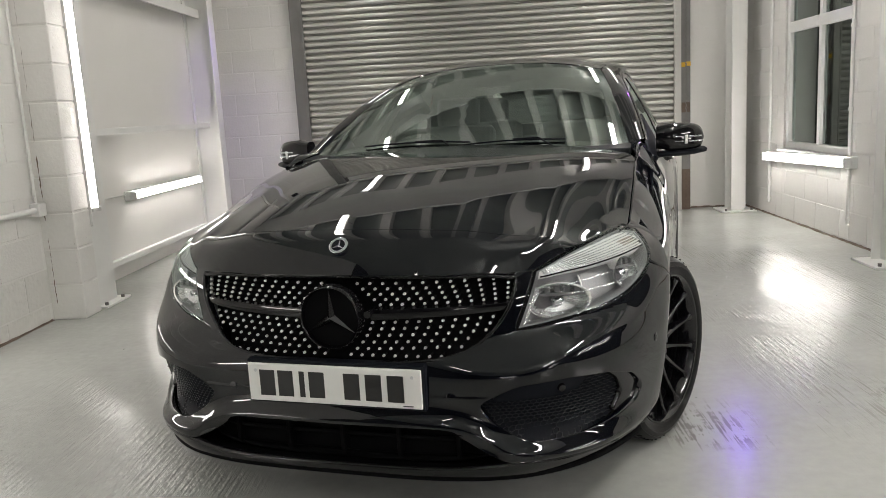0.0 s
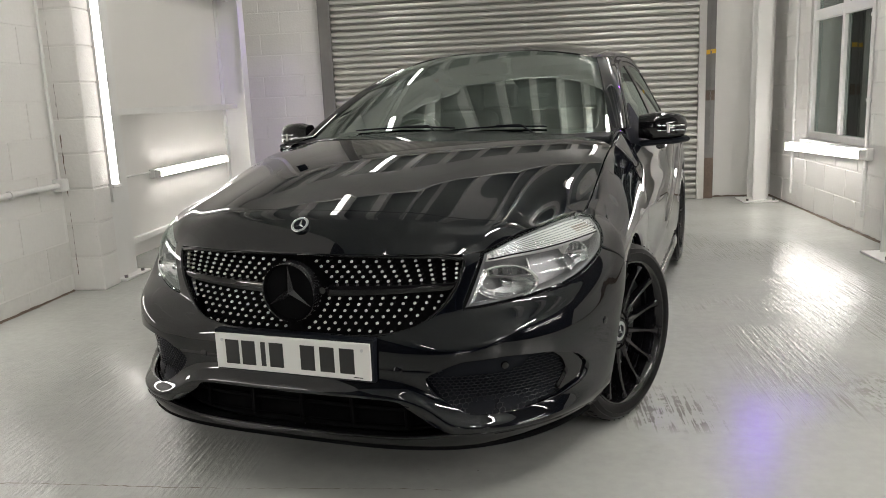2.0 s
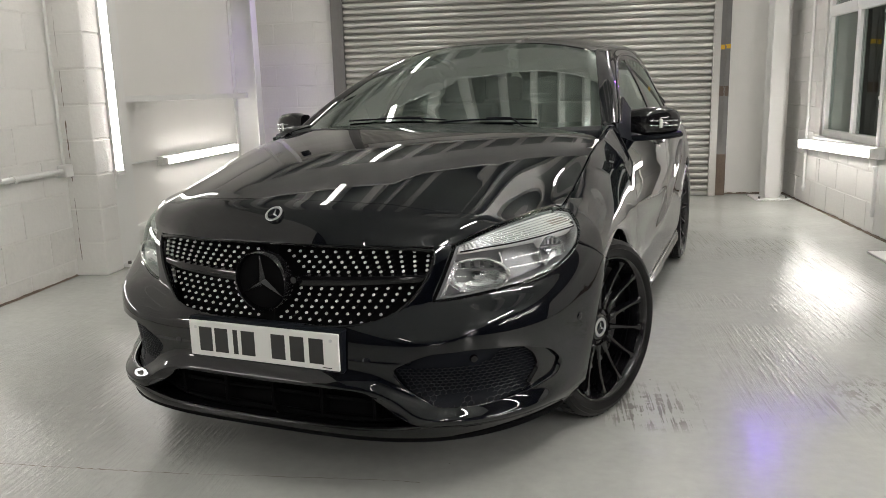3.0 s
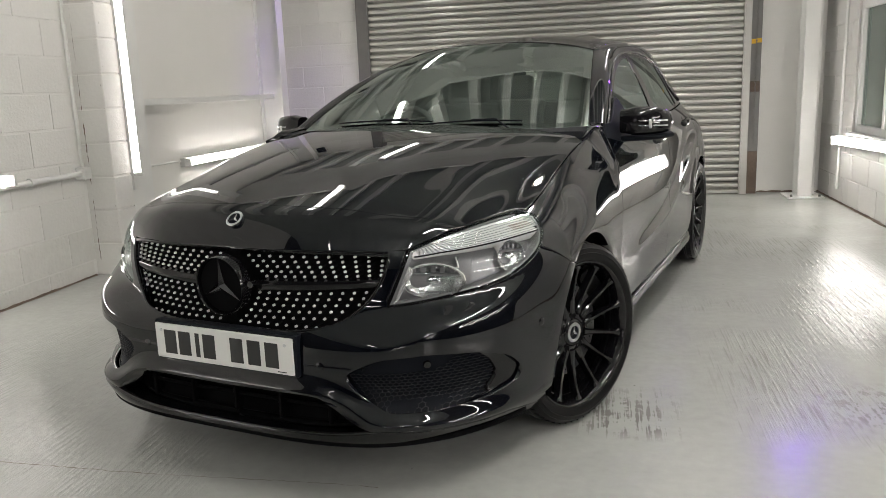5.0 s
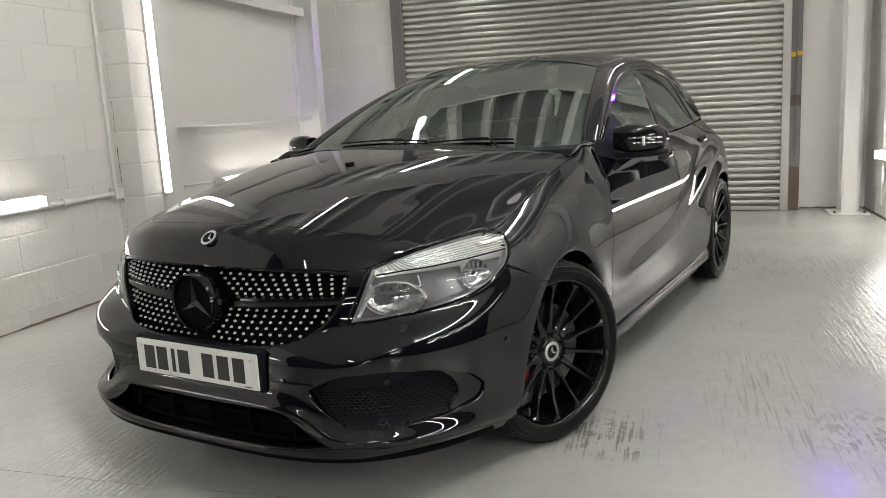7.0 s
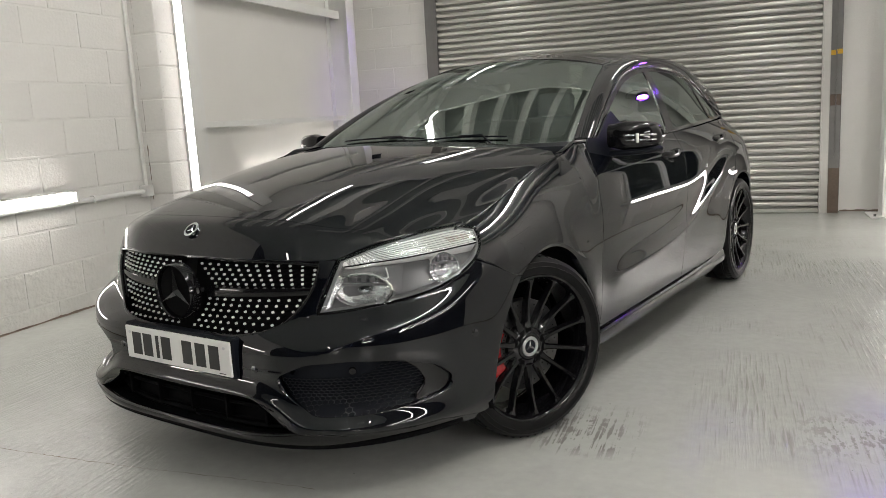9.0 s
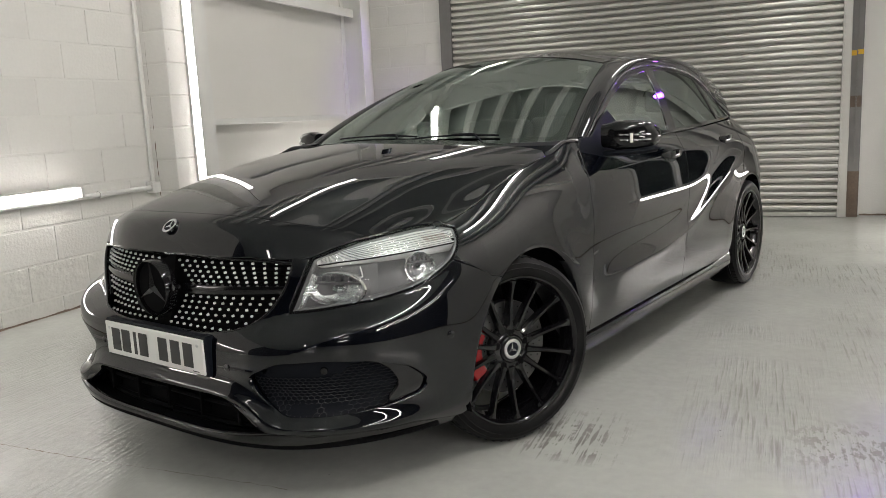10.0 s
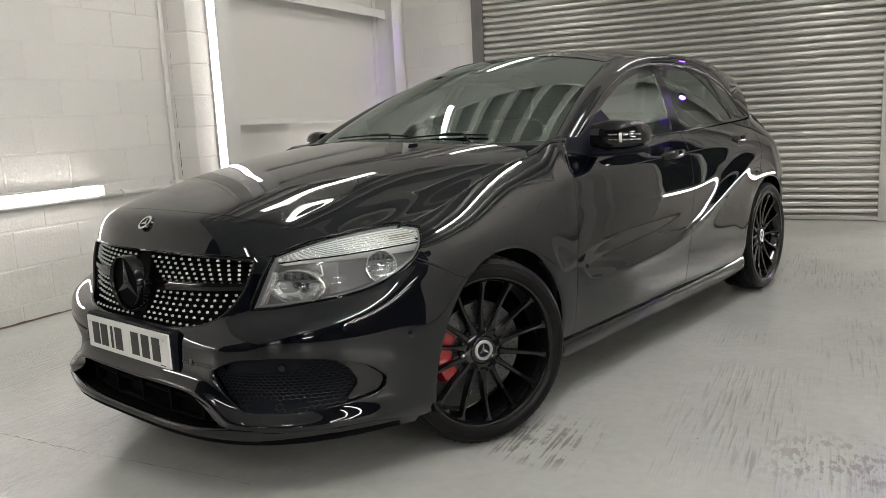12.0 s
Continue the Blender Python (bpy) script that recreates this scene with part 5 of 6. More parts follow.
for flip in (False, True):
    part("fender", skin("fender", body, FENDER, (), 0.02, 0.03, mirror=flip), PAINT, car)
    for name, poly, hy, hz in (("front_door", DOOR_F, 2.345, 0.872), ("rear_door", DOOR_R, 3.24, 0.905)):
        door = part(name, skin(name, body, poly, (), 0.0135, 0.014, mirror=flip), PAINT, car)
        sgn = -1 if flip else 1
        bm = bmesh.new()
        x0 = side_x(hy, hz)
        rows = []
        for k in range(11):
            t = k / 10
            y = hy - 0.115 + 0.23 * t
            bow = 0.034 * math.sin(math.pi * t) ** 0.4
            h = 0.014 + 0.006 * math.sin(math.pi * t)
            x = side_x(y, hz)
            rows.append([bm.verts.new((sgn * (x - 0.004 + d * bow), y, hz + 0.01 * (t - 0.5) + w * h)) for d, w in ((0.35, 1), (0.9, 0.8), (1.0, 0), (0.9, -0.8), (0.35, -1))])
        for a, b in zip(rows, rows[1:]):
            for k in range(4):
                bm.faces.new((a[k], a[k + 1], b[k + 1], b[k]))
        bmesh.ops.recalc_face_normals(bm, faces=bm.faces[:])
        part("handle", smooth(mesh_of(bm, "handle"), 60), GLOSS, door)
        cup = [((hy + 0.07 * math.cos(radians(20 * k)) - 0.02) - Y_SIDE, hz - 0.002 + 0.036 * math.sin(radians(20 * k))) for k in range(18)]
        part("handle_cup", skin("handle_cup", body, cup, (), 0.02, 0.004, mirror=flip, lift=0.0015), GLOSS, door)
    part("quarter_panel", skin("quarter_panel", body, QUARTER, (), 0.025, 0.03, mirror=flip), PAINT, car)
    # sill: a gloss skirt that kicks up in front of the rear wheel
    def skirt(q, z):
        x, y, _ = body(q, 0.24)
        t = (0.245 - z) / 0.09
        return (x + 0.016 * math.sin(math.pi * min(1, t * 0.9 + 0.1)) - 0.03 * max(0, t - 0.5), y, z)
    SKIRT = pts_y([(1.325, 0.165), (1.6, 0.16), (2.4, 0.158), (2.9, 0.158), (3.18, 0.17), (3.215, 0.25), (3.20, 0.275), (3.13, 0.25), (2.9, SILL_Z + 0.002), (2.4, SILL_Z - 0.002), (1.6, SILL_Z - 0.002), (1.322, SILL_Z - 0.002)])
    part("sill", skin("sill", skirt, SKIRT, (), 0.03, 0.03, 0.004, mirror=flip), GLOSS, car, "gloss black side skirt")


# ---- windows and roof ----
def cabin_x(y, z):
    d = z - belt_line(y)
    x = edge_line(y) - 0.42 * d - 0.42 * max(0.0, d) ** 2
    if y > 3.0:
        x -= 0.05 * ((min(y, 3.75) - 3.0) / 0.8) ** 2 * ease(d / 0.12)
    if y > 3.65:
        x -= 0.26 * ((y - 3.65) / 0.65) ** 2.2
    return x


def cabin(y, z):
    return (cabin_x(y, z), y, z)


DLO_TOP = [(1.60, 0.985), (1.80, 1.085), (2.0, 1.168), (2.25, 1.248), (2.5, 1.292), (2.75, 1.306), (3.0, 1.298), (3.25, 1.262), (3.45, 1.195), (3.62, 1.09), (3.70, 1.018)]
DLO_LOW = [(y, belt_line(y) + 0.006) for y in (3.70, 3.5, 3.2, 2.9, 2.6, 2.3, 2.0, 1.75, 1.60)]
TOPS = through_points(DLO_TOP, 5)


def top_at(y):
    return curve_at(DLO_TOP, y)


def glass(y0, y1, lean0, lean1, low=0.018, top=0.022):
    n = 12
    up = [(y0 + lean0 + (y1 + lean1 - y0 - lean0) * k / n) for k in range(n + 1)]
    dn = [(y0 + (y1 - y0) * k / n) for k in range(n + 1)]
    return [(y, belt_line(y) + low) for y in dn] + [(y, max(belt_line(y) + low + 0.004, top_at(y) - top)) for y in up[::-1]]


GLASS_F = glass(1.80, 2.455, 0.0, 0.125)
GLASS_R = glass(2.555, 3.29, 0.10, -0.04)
GLASS_Q = glass(3.325, 3.60, -0.04, -0.02)
for flip in (False, True):
    frame_ob = part("window_surround", skin("window_surround", cabin, TOPS + DLO_LOW[1:-1], [GLASS_F, GLASS_R, GLASS_Q], 0.03, 0.01, mirror=flip), GLOSS, car, "gloss black window surround")
    for poly, m in ((GLASS_F, SCREEN), (GLASS_R, TINT), (GLASS_Q, TINT)):
        part("side_window", skin("side_window", cabin, poly, (), 0.05, 0.004, 0.0005, mirror=flip, lift=-0.004), m, frame_ob)

WS_LOW, WS_TOP = (0.705, 1.555, 0.985), (0.525, 2.30, 1.312)


def screen(s, t):
    k = abs(s)
    x = s * (WS_LOW[0] + (WS_TOP[0] - WS_LOW[0]) * t)
    y0, y1 = 1.375 + (WS_LOW[1] - 1.375) * k ** 3.4, 2.21 + (WS_TOP[1] - 2.21) * k ** 3.4
    z0, z1 = 0.992 - 0.007 * k ** 2, 1.368 - (1.368 - WS_TOP[2]) * k ** 2.4
    return (x, y0 + (y1 - y0) * t, z0 + (z1 - z0) * t + 0.055 * 4 * t * (1 - t) * (1 - 0.5 * k))


def mirrored(poly):
    return poly + [(-p, q) for p, q in poly[::-1] if abs(p) > 1e-6]


SCREEN_OUT = mirrored([(0.0, -0.03), (0.5, -0.03), (1.0, -0.03), (1.0, 0.5), (1.0, 1.0), (0.5, 1.0), (0.0, 1.0)])
SCREEN_IN = mirrored([(0.0, 0.035), (0.5, 0.035), (0.93, 0.04), (0.95, 0.08), (0.955, 0.5), (0.94, 0.93), (0.90, 0.955), (0.5, 0.955), (0.0, 0.955)])
windscreen = part("windscreen", skin("windscreen", screen, SCREEN_OUT, (), 0.05, 0.005, 0.0005), SCREEN, car, "clear raked windscreen with reflections")
part("screen_border", skin("screen_border", screen, SCREEN_OUT, [SCREEN_IN], 0.05, 0.002, 0.0005, lift=-0.008), GLOSS, windscreen, "black printed border")

ROOF_X = [(2.30, 0.525), (2.6, 0.535), (3.0, 0.535), (3.5, 0.515), (4.08, 0.46)]
ROOF_Z = [(2.30, 1.315), (2.6, 1.352), (2.95, 1.366), (3.4, 1.352), (4.08, 1.262)]
CROWN = [(2.20, 1.368), (2.5, 1.408), (2.9, 1.424), (3.4, 1.412), (4.08, 1.318)]


def roof(s, t):
    k = abs(s)
    front = 2.215 + (WS_TOP[1] + 0.005 - 2.215) * k ** 3.4
    y = front + (4.08 - front) * t
    ye = max(y, 2.30)
    return (s * curve_at(ROOF_X, ye), y, curve_at(CROWN, y) - (curve_at(CROWN, y) - curve_at(ROOF_Z, ye)) * k ** 2.6)


part("roof", skin("roof", roof, mirrored([(0.0, 0.004), (0.5, 0.004), (0.985, 0.004), (0.985, 0.5), (0.985, 1.0), (0.5, 1.0), (0.0, 1.0)]), (), 0.06, 0.012), PAINT, car)


def pillar_in(t):
    """Along the windscreen's side, then along the roof's edge."""
    if t < 0.4:
        return Vector(screen(1.004, -0.03 + 1.03 * t / 0.4))
    u = (t - 0.4) / 0.6
    return Vector(roof(1.0, u))


def cowl_in(t):
    """From the bonnet's rear corner to the foot of the windscreen."""
    a = Vector((edge_line(1.30) - 0.002, 1.302, hood_z(edge_line(1.30), 1.30)))
    b = Vector(screen(1.004, 0.03)) + Vector((0.004, 0, -0.004))
    return a.lerp(b, t) + Vector((0, 0, 0.006 * math.sin(math.pi * t)))


def cowl_out(t):
    y = 1.305 + 0.33 * t
    x, z = edge(y)
    return Vector((x - 0.002, y, z - 0.003))


def pillar_out(t):
    n = len(TOPS) - 1
    i = t * n
    k = min(int(i), n - 1)
    y, z = Vector(TOPS[k]).lerp(Vector(TOPS[k + 1]), i - k)
    return Vector(cabin(y, z))


def along(t):
    # the outer line is matched to the inner one by distance along the car
    y = pillar_in(t).y
    lo, hi = 0.0, 1.0
    target = 1.60 + (3.70 - 1.60) * (y - 1.54) / (4.08 - 1.54) * (1.05 if y < 2.4 else 1.0)
    target = y + 0.05 - 0.43 * max(0.0, (y - 2.4) / 1.68)
    for _ in range(30):
        mid = (lo + hi) / 2
        lo, hi = (mid, hi) if pillar_out(mid).y < target else (lo, mid)
    return pillar_out(lo)


for flip in (False, True):
    part("roof_pillar", strip("roof_pillar", pillar_in, along, lambda t: (0.012 + 0.006 * ease((t - 0.3) / 0.3), -0.004, 0.014), 60, 8, flip), PAINT, car)
    part("cowl_panel", strip("cowl_panel", cowl_in, cowl_out, lambda t: (0.006 * math.sin(math.pi * t), -0.004, 0.014), 24, 8, flip), PAINT, car)
    # dark bright strip round the windows
    bm = bmesh.new()
    line = [Vector(cabin(y, z)) + Vector((0.002, 0, 0.001)) for y, z in TOPS]
    if flip:
        line = [Vector((-p.x, p.y, p.z)) for p in line]
    sweep(bm, line, 0.006, 6)
    part("window_trim", smooth(mesh_of(bm, "window_trim")), STAR, car)
    # rear pillar behind the windows
    def rear_pillar(y, z):
        return (cabin_x(y, z), y, z)
    poly = [(3.66, 0.994), (3.72, 0.994), (3.85, 0.993), (4.0, 0.988), (4.06, 0.984), (4.02, 1.12), (3.98, 1.25), (3.85, 1.285), (3.45, 1.285), (3.455, 1.20), (3.625, 1.095), (3.70, 1.02)]
    part("rear_pillar", skin("rear_pillar", rear_pillar, poly, (), 0.04, 0.012, mirror=flip), PAINT, car)


# ---- tail ----
def tail(x, z):
    y = 4.30 - 0.16 * (abs(x) / 0.75) ** 2.4
    if z > 0.9:
        y -= 0.55 * (z - 0.9) ** 1.2
    return (x, y - 0.05 * ease((0.3 - z) / 0.2), z)


def tail_out(x, z):
    return tail(-x, z)


part("tailgate", skin("tailgate", tail_out, mirrored([(0.0, 0.60), (0.62, 0.60), (0.64, 0.93), (0.56, 1.02), (0.0, 1.02)]), (), 0.06, 0.012), PAINT, car)
part("rear_window", skin("rear_window", tail_out, mirrored([(0.0, 1.03), (0.47, 1.03), (0.38, 1.26), (0.0, 1.31)]), (), 0.06, 0.005), TINT, car, "dark rear window")
part("rear_bumper", skin("rear_bumper", tail_out, mirrored([(0.0, 0.2), (0.66, 0.2), (0.70, 0.59), (0.0, 0.59)]), (), 0.06, 0.02), PAINT, car)
for sgn in (-1, 1):
    poly = [(sgn * 0.36, 0.80), (sgn * 0.55, 0.78), (sgn * 0.57, 0.92), (sgn * 0.38, 0.90)]
    part("tail_light", skin("tail_light", tail_out, poly if sgn < 0 else poly[::-1], (), 0.05, 0.02, lift=0.012), REDLAMP, car, "red tail light")
part("spoiler", skin("spoiler", lambda s, t: (s * 0.40, 4.05 + 0.12 * t, 1.318 - 0.07 * t - 0.045 * abs(s) ** 2.6), mirrored([(0.0, 0.0), (1.0, 0.0), (0.95, 1.0), (0.0, 1.0)]), (), 0.08, 0.02), GLOSS, car)

# ---- underbody, arch liners, scuttle ----
bm = bmesh.new()
box(bm, -0.52, 0.52, 0.36, 4.1, 0.17, 0.30, 0.03, 2)
box(bm, -0.74, 0.74, 1.33, 3.15, 0.17, 0.30, 0.03, 2)
box(bm, -0.50, 0.50, 0.35, 1.30, 0.30, 0.70, 0.02)
part("underbody", bm, DARK, car)
for yc in (AXLE_F, AXLE_R):
    for sgn in (-1, 1):
        bm = bmesh.new()
        n = 24
        rings = []
        ya, za = ARCH_AT[yc]
        for x in (0.52, 0.845):
            rings.append([bm.verts.new((sgn * x, ya + (ARCH + 0.008) * math.cos(math.pi * (k / n * 1.2 - 0.1)), za + (ARCH + 0.008) * math.sin(math.pi * (k / n * 1.2 - 0.1)))) for k in range(n + 1)])
        for k in range(n):
            bm.faces.new((rings[0][k], rings[0][k + 1], rings[1][k + 1], rings[1][k]))
        bm.faces.new(rings[0])
        part("arch_liner", smooth(mesh_of(bm, "arch_liner"), 40), DARK, car)
        # the folded lip of the arch
        bm = bmesh.new()
        rows = []
        for k in range(49):
            a = radians(-8 + 202 * k / 48)
            row = []
            for r, d in ((ARCH + 0.0015, 0.0005), (ARCH - 0.004, 0.001), (ARCH - 0.012, 0.006), (ARCH - 0.014, 0.030)):
                y, z = ya + r * math.cos(a), za + r * math.sin(a)
                row.append(bm.verts.new((sgn * (body(*at_y(y, z))[0] - d), y, z)))
            rows.append(row)
        for a, b in zip(rows, rows[1:]):
            for k in range(3):
                bm.faces.new((a[k], a[k + 1], b[k + 1], b[k]))
        bmesh.ops.recalc_face_normals(bm, faces=bm.faces[:])
        part("arch_lip", smooth(mesh_of(bm, "arch_lip"), 50), PAINT, car)
scuttle = part("scuttle", skin("scuttle", lambda s, t: (s * 0.72, 1.25 + 0.14 * t + 0.17 * abs(s) ** 2.2, 0.975 + 0.012 * t - 0.006 * abs(s) ** 2), mirrored([(0.0, 0.0), (1.0, 0.0), (1.0, 1.0), (0.0, 1.0)]), (), 0.06, 0.03), SATIN, car)

# ---- wipers ----
for a, b in (((-0.60, 0.035), (0.10, 0.03)), ((0.06, 0.012), (0.66, 0.03))):
    pts = [Vector(screen(a[0] + (b[0] - a[0]) * k / 12, a[1] + (b[1] - a[1]) * k / 12 + 0.012 * math.sin(math.pi * k / 12))) + Vector((0, -0.004, 0.009)) for k in range(13)]
    wiper = part("wiper", smooth(mesh_of(sweep(bmesh.new(), pts, 0.005, 6, 0.8), "wiper")), SATIN, car, "flat black wiper")
    root_pt = Vector(screen(b[0] - 0.02, -0.05)) + Vector((0, -0.02, 0.006))
    part("wiper_arm", smooth(mesh_of(sweep(bmesh.new(), [root_pt, pts[9] + Vector((0, -0.006, 0.007)), pts[6] + Vector((0, -0.003, 0.005))], 0.006, 6, 0.6), "wiper_arm")), SATIN, wiper)


# ---- mirrors ----
def shell_fade(t):
    return max(0.0, 1 - t ** 11) ** 0.5 * (0.80 + 0.20 * ease(t / 0.35))


def shell_front(t):
    return 1.700 + 0.075 * t * t - 0.060 * (0.45 + 0.55 * shell_fade(t))


def mirror_shell(sgn):
    """A rounded shell, drawn out from the door towards its tip."""
    bm = bmesh.new()
    rows = []
    n, m = 26, 28
    for i in range(n + 1):
        t = (i / n) ** 0.8
        x = 0.812 + 0.194 * t
        fade = shell_fade(t)
        ring = []
        for k in range(m):
            a = 2 * math.pi * k / m
            ca, sa = math.cos(a), math.sin(a)
            sx, sz = math.copysign(abs(ca) ** 0.62, ca), math.copysign(abs(sa) ** 0.62, sa)
            dy = (0.060 if ca < 0 else 0.045) * sx * (0.45 + 0.55 * fade)
            ring.append(bm.verts.new((sgn * x, 1.700 + 0.075 * t * t + dy, 0.991 - 0.002 * t + 0.061 * sz * max(0.12, fade) - 0.010 * t * t * max(0.0, sz))))
        rows.append(ring)
    for a, b in zip(rows, rows[1:]):
        for k in range(m):
            bm.faces.new((a[k], a[(k + 1) % m], b[(k + 1) % m], b[k]))
    bm.faces.new(rows[0])
    bm.faces.new(rows[-1])
    bmesh.ops.recalc_face_normals(bm, faces=bm.faces[:])
    return smooth(mesh_of(bm, "door_mirror"), 60)


for sgn in (1, -1):
    mirror_ob = part("door_mirror", mirror_shell(sgn), GLOSS, car, "gloss black door mirror with clear repeater")
    bm = bmesh.new()
    sweep(bm, [(sgn * 0.785, 1.69, 0.918), (sgn * 0.83, 1.68, 0.920), (sgn * 0.90, 1.69, 0.923), (sgn * 0.96, 1.715, 0.927), (sgn * 1.0, 1.75, 0.933)], 0.030, 10, 0.45)
    part("foot", smooth(mesh_of(bm, "foot")), SATIN, mirror_ob)
    for z in (0.994, 0.974):
        for k in range(6):
            ts = [0.40 + 0.092 * k + 0.080 * j / 3 for j in range(4)]
            pts = [(sgn * (0.812 + 0.194 * t), shell_front(t) - 0.0005, z - 0.003 * t) for t in ts]
            part("repeater", smooth(mesh_of(sweep(bmesh.new(), pts, 0.0030 if k < 3 else 0.0042, 6), "repeater")), CHROME, mirror_ob, "clear ribbed indicator repeater")
    pts = [(sgn * 0.934, shell_front(0.629) - 0.001, z) for z in (0.962, 0.976, 0.990, 0.999)]
    part("repeater_end", smooth(mesh_of(sweep(bmesh.new(), pts, 0.0065, 8), "repeater_end")), LAMP_SILVER, mirror_ob, "bright end of the repeater")
    m = Matrix.Translation((sgn * 0.895, 1.758, 0.998)) @ pose(0, 0, 0, 0, 0, sgn * 13)
    part("mirror_glass", box(bmesh.new(), -0.07, 0.07, -0.004, 0.002, -0.036, 0.036, 0.0015, m=m), CHROME, mirror_ob)
    sail = [(1.468, 0.888), (1.60, 0.892), (1.73, 0.904), (1.86, 0.932), (1.95, 0.962), (1.86, 1.085), (1.79, 1.062), (1.62, 0.984), (1.535, 0.984), (1.50, 0.94)]
    part("sail_panel", skin("sail_panel", cabin, sail, (), 0.03, 0.008, mirror=sgn < 0, lift=0.013), SATIN, mirror_ob, "satin black sail panel")


# ---- wheels ----
def wheel_meshes():
    parts = {}
    prof = [(0.246, -0.100), (0.268, -0.107), (0.291, -0.103), (0.304, -0.092)]
    tread = []
    for k, x in enumerate((-0.086, -0.060, -0.057, -0.049, -0.046, -0.012, -0.009, -0.001, 0.002, 0.012, 0.015, 0.046, 0.049, 0.057, 0.060, 0.086)):
        groove = k in (2, 3, 6, 7, 12, 13)
        tread.append((0.310 if groove else 0.318 - 1.0 * abs(x) ** 2, x))
    prof += tread + [(0.304, 0.092), (0.297, 0.098), (0.2965, 0.1015), (0.291, 0.103), (0.282, 0.1062), (0.2815, 0.1080), (0.270, 0.107), (0.260, 0.104), (0.252, 0.098), (0.246, 0.092)]
    bm = lathe(bmesh.new(), prof, 96)
    parts["tyre"] = smooth(mesh_of(bm, "tyre"), 35)
    bm = bmesh.new()
    for k in range(60):
        for x0, x1, tw in ((-0.088, -0.062, 5), (0.062, 0.088, -5), (0.018, 0.044, 4), (-0.044, -0.014, -4)):
            m = pose(0, 0, 0, 6 * k + (3 if x0 > 0 else 0), 0, 0)
            box(bm, x0, x1, -0.0012, 0.0012, 0.304, 0.3135, m=m @ pose(0, 0, 0, 0, 0, tw))
    parts["sipes"] = mesh_of(bm, "sipes")
    # barrel and lip of the rim
    bm = lathe(bmesh.new(), [(0.250, -0.10), (0.242, -0.085), (0.229, -0.06), (0.224, 0.02), (0.228, 0.05), (0.236, 0.075), (0.240, 0.092), (0.247, 0.101), (0.2535, 0.102), (0.2545, 0.095), (0.250, 0.087)], 72)
    parts["rim"] = smooth(mesh_of(bm, "rim"), 40)
    # one spoke, curved outwards towards the lip
    bm = bmesh.new()
    rows = []
    n = 12
    for i in range(n + 1):
        t = i / n
        r = 0.066 + (0.238 - 0.066) * t
        w = 0.0105 - 0.0040 * t + 0.010 * max(0.0, t - 0.88) / 0.12 + 0.004 * max(0.0, 0.15 - t) / 0.15
        face = 0.063 + 0.027 * t ** 0.8 - 0.010 * math.sin(math.pi * t)
        deep = 0.032 - 0.006 * t
        rows.append([bm.verts.new((x, y, r)) for x, y in ((face, -w * 0.55), (face, w * 0.55), (face - 0.006, w), (face - deep, w * 0.75), (face - deep, -w * 0.75), (face - 0.006, -w))])
    for a, b in zip(rows, rows[1:]):
        for k in range(6):
            bm.faces.new((a[k], a[(k + 1) % 6], b[(k + 1) % 6], b[k]))
    bm.faces.new(rows[0])
    bm.faces.new(rows[-1])
    bmesh.ops.recalc_face_normals(bm, faces=bm.faces[:])
    parts["spoke"] = smooth(mesh_of(bm, "spoke"), 40)
    bm = lathe(bmesh.new(), [(0.0, 0.060), (0.034, 0.060), (0.036, 0.068), (0.041, 0.070), (0.046, 0.067), (0.049, 0.061), (0.072, 0.057), (0.082, 0.048), (0.082, 0.02), (0.0, 0.02)], 48)
    parts["hub"] = smooth(mesh_of(bm, "hub"), 40)
    bm = lathe(bmesh.new(), [(0.0110, 0.040), (0.0115, 0.0620), (0.0130, 0.0635), (0.0145, 0.062), (0.0145, 0.04)], 20)
    parts["lug_hole"] = smooth(mesh_of(bm, "lug_hole"), 40)
    bm = lathe(bmesh.new(), [(0.0, 0.0605), (0.0115, 0.0605)], 16)
    parts["lug_dark"] = mesh_of(bm, "lug_dark")
    bm = lathe(bmesh.new(), [(0.070, 0.030), (0.159, 0.030), (0.160, 0.024), (0.160, 0.004), (0.159, -0.002), (0.070, -0.002)], 64, close=True)
    parts["brake_disc"] = smooth(mesh_of(bm, "brake_disc"), 40)
    bm = bmesh.new()
    for k in range(36):
        for j, r in enumerate((0.090, 0.116, 0.142)):
            a = radians(10 * k + 4 * j)
            rod(bm, (0.0295, r * math.cos(a), r * math.sin(a)), (0.0308, r * math.cos(a), r * math.sin(a)), 0.0026, 6)
    parts["disc_holes"] = mesh_of(bm, "disc_holes")
    bm = bmesh.new()
    rows = []
    for i in range(13):
        a = radians(-34 + 66 * i / 12)
        rows.append([bm.verts.new((x, -r * math.cos(a), r * math.sin(a))) for r, x in ((0.104, 0.034), (0.109, 0.043), (0.128, 0.046), (0.158, 0.042), (0.168, 0.02), (0.168, -0.03), (0.100, -0.03))])
    for p, q in zip(rows, rows[1:]):
        for k in range(7):
            p_, q_ = (p[k], p[(k + 1) % 7]), (q[k], q[(k + 1) % 7])
            bm.faces.new((p_[0], p_[1], q_[1], q_[0]))
    bm.faces.new(rows[0])
    bm.faces.new(rows[-1])
    bmesh.ops.recalc_face_normals(bm, faces=bm.faces[:])
    parts["caliper"] = smooth(mesh_of(bm, "caliper"), 45)
    return parts


WM = wheel_meshes()


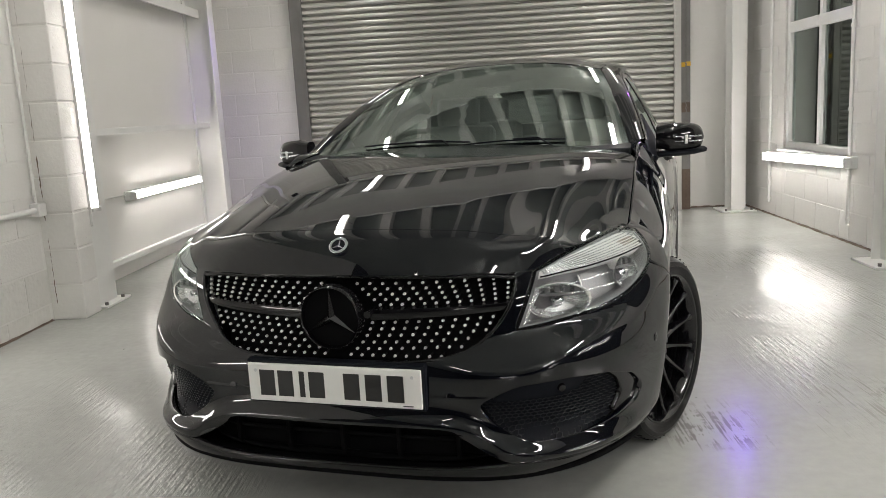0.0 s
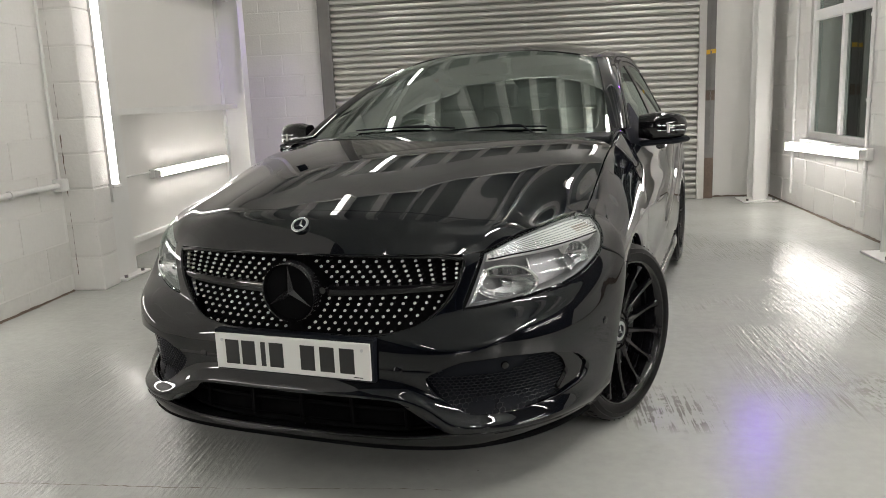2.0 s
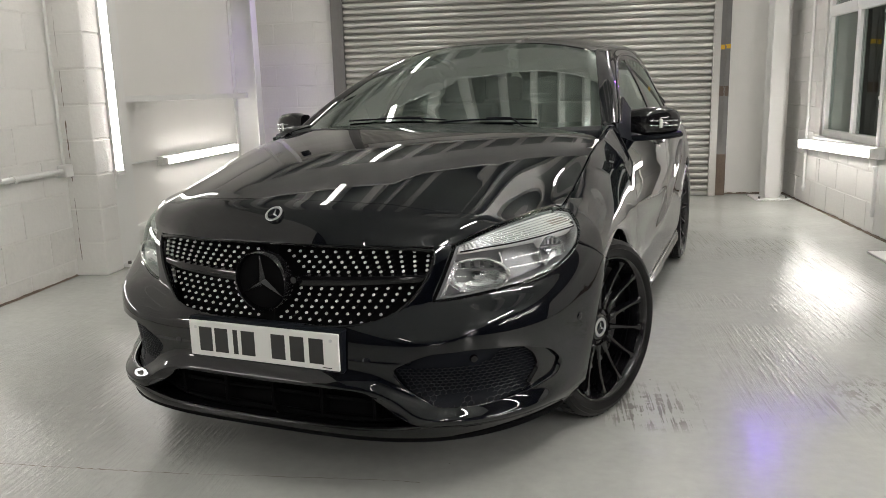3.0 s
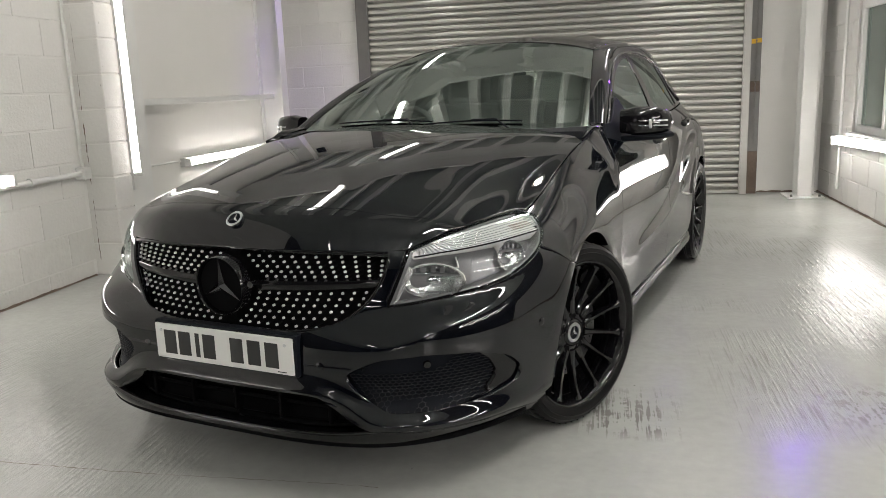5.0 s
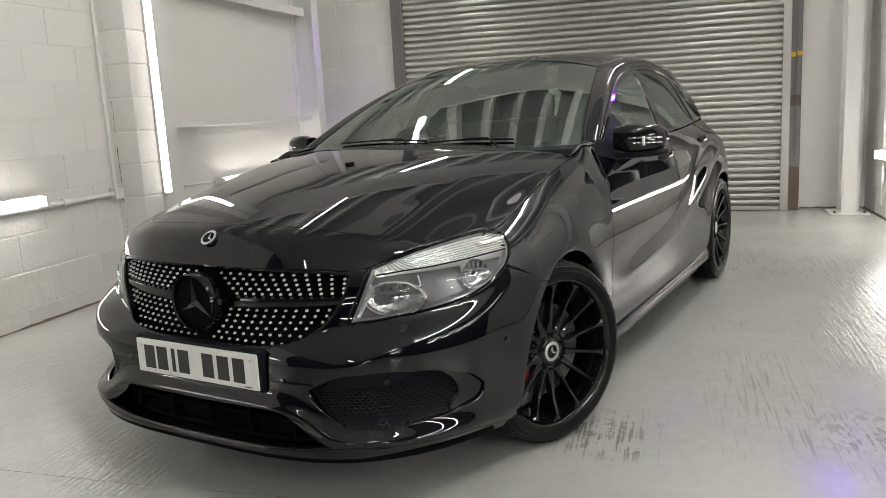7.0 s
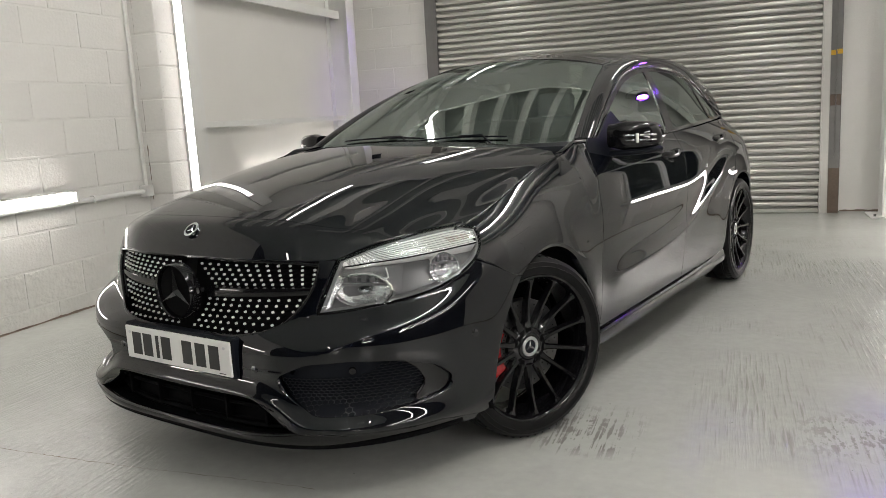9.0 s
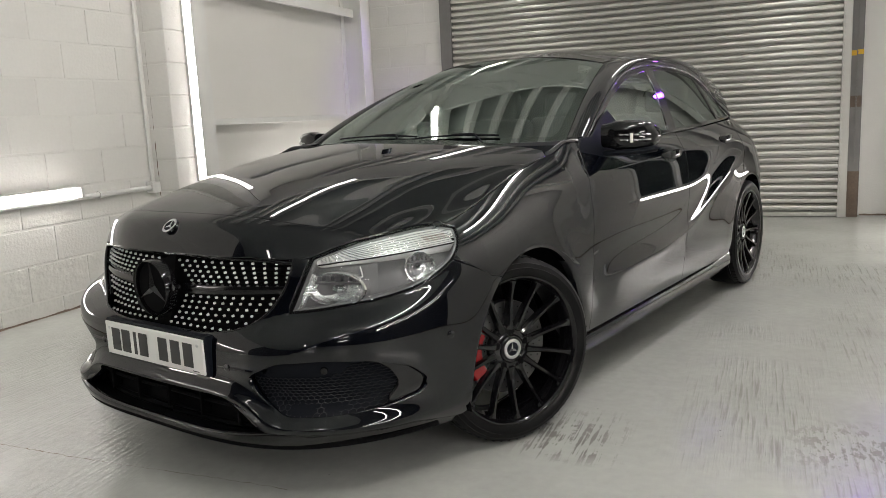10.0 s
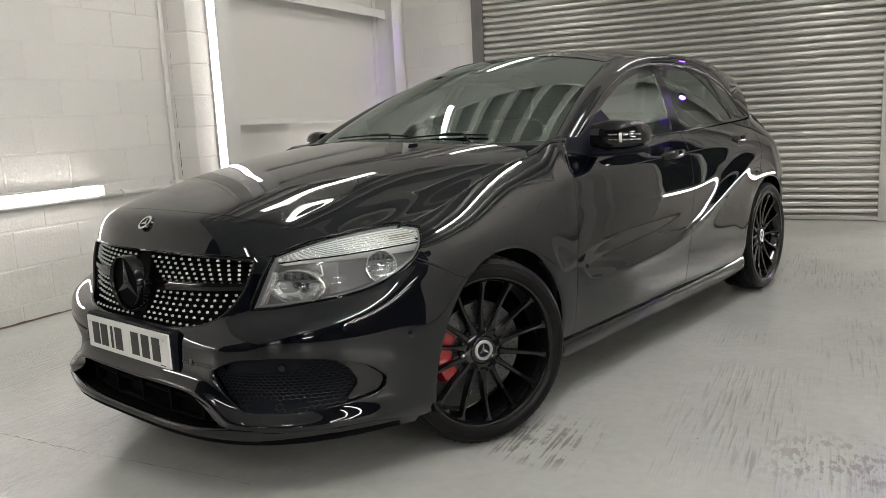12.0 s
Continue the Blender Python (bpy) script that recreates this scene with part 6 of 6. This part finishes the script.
def wheel(m, roll, front):
    tyre = part("wheel", WM["tyre"], RUBBER, car, "black low-profile tyre on a gloss black multi-spoke wheel")
    tyre.matrix_basis = m
    tagged(part("tread_pattern", WM["sipes"], DARK, tyre), kind="stuff")
    rim = part("rim", WM["rim"], GLOSS, tyre)
    for k in range(14):
        s = part("spoke", WM["spoke"], GLOSS, tyre)
        s.matrix_basis = pose(0, 0, 0, roll + 360 * k / 14, 0, 0)
    part("hub", WM["hub"], GLOSS, tyre)
    for k in range(5):
        a = radians(72 * k + roll + 90)
        for key, mm in (("lug_hole", GLOSS), ("lug_dark", DARK)):
            s = part(key, WM[key], mm, tyre)
            s.matrix_basis = pose(0.0, 0.061 * math.cos(a), 0.061 * math.sin(a))
    emblem("hub_cap", tyre, pose(0.064, 0, 0, roll * 0.5), 0.034, 0.006, SILVER, CHROME, SATIN, 0.010)
    part("brake_disc", WM["brake_disc"], DISC, tyre, "drilled steel brake disc")
    tagged(part("drilling", WM["disc_holes"], DARK, tyre), kind="stuff")
    if front:
        part("caliper", WM["caliper"], RED, tyre, "red brake caliper")
    return tyre


wheel(pose(0.782, AXLE_F, HUB_Z, 0, 0, -22), 0, True)
wheel(pose(-0.782, AXLE_F, HUB_Z, 0, 0, 158), 0, True)
wheel(pose(0.772, AXLE_R, HUB_Z), 11, False)
wheel(pose(-0.772, AXLE_R, HUB_Z, 0, 0, 180), 11, False)

# ---- inside the car ----
def seat(x, y):
    root = part("seat", box(bmesh.new(), x - 0.24, x + 0.24, y - 0.26, y + 0.24, 0.42, 0.58, 0.05, 3), TRIM_IN, car)
    bm = box(bmesh.new(), -0.23, 0.23, -0.06, 0.06, 0, 0.56, 0.05, 3, m=Matrix.Translation((x, y + 0.24, 0.52)) @ pose(0, 0, 0, -16, 0, 0))
    part("backrest", bm, TRIM_IN, root)
    bm = box(bmesh.new(), -0.13, 0.13, -0.045, 0.045, 0, 0.17, 0.035, 3, m=Matrix.Translation((x, y + 0.40, 1.05)) @ pose(0, 0, 0, -10, 0, 0))
    part("headrest", bm, TRIM_IN, root)


for x, y in ((0.36, 2.35), (-0.36, 2.35), (0.36, 3.15), (-0.36, 3.15)):
    seat(x, y)
part("dashboard", skin("dashboard", lambda s, t: (s * 0.66, 1.46 + 0.42 * t + 0.05 * s * s, 0.955 - 0.02 * t - 0.14 * max(0.0, t - 0.8) / 0.2 + 0.03 * math.exp(-((s + 0.5) / 0.25) ** 2) * t), mirrored([(0.0, 0.0), (1.0, 0.0), (1.0, 1.0), (0.0, 1.0)]), (), 0.06, 0.12), TRIM_IN, car)
m = Matrix.Translation((-0.36, 1.93, 0.90)) @ pose(0, 0, 0, 0, 0, 90) @ pose(0, 0, 0, 0, 24, 0)
bm = bmesh.new()
pts = [m @ Vector((0, 0.175 * math.cos(radians(15 * k)), 0.175 * math.sin(radians(15 * k)))) for k in range(25)]
sweep(bm, pts, 0.015, 8)
for a in (0, 180, 270):
    rod(bm, m @ Vector((0, 0, 0)), m @ Vector((0, 0.17 * math.cos(radians(a)), 0.17 * math.sin(radians(a)))), 0.012, 6)
part("steering_wheel", smooth(mesh_of(bm, "steering_wheel")), TRIM_IN, car)
part("floor_pan", box(bmesh.new(), -0.70, 0.70, 1.35, 4.0, 0.30, 0.36, 0.02), TRIM_IN, car)
bm = bmesh.new()
box(bm, -0.10, 0.10, 0, 0.02, -0.03, 0.03, 0.008, 2, m=Matrix.Translation((0, 2.12, 1.28)))
part("rear_view_mirror", bm, GLOSS, car)


# ---- blocks of the walls ----
def on_left(s, z):
    return pose(U0 - 0.0135, s, z, 0, 0, 90)


def on_right(s, z):
    return pose(U1 + 0.0135, s, z, 0, 0, -90)


def on_back(s, z):
    return pose(s, V1 + 0.0135, z)


lay_blocks(wall_left, 0.11, -1.5, 2.66, on_left, phase=2.19, rough_to=0.36, top=3.2)
lay_blocks(wall_right, 0.24, 1.6, WIN[0] - 0.02, on_right, phase=0.2, top=2.9)
lay_blocks(wall_right, 0.24, WIN[1] + 0.02, V1, on_right, phase=0.2, top=2.9)
lay_blocks(wall_right, 0.24, WIN[0] - 0.02, WIN[1] + 0.02, on_right, phase=0.2, top=WIN[2] - 0.032)
lay_blocks(wall_back, 0.11, -2.36, -1.45, on_back, phase=0.1, top=3.2)
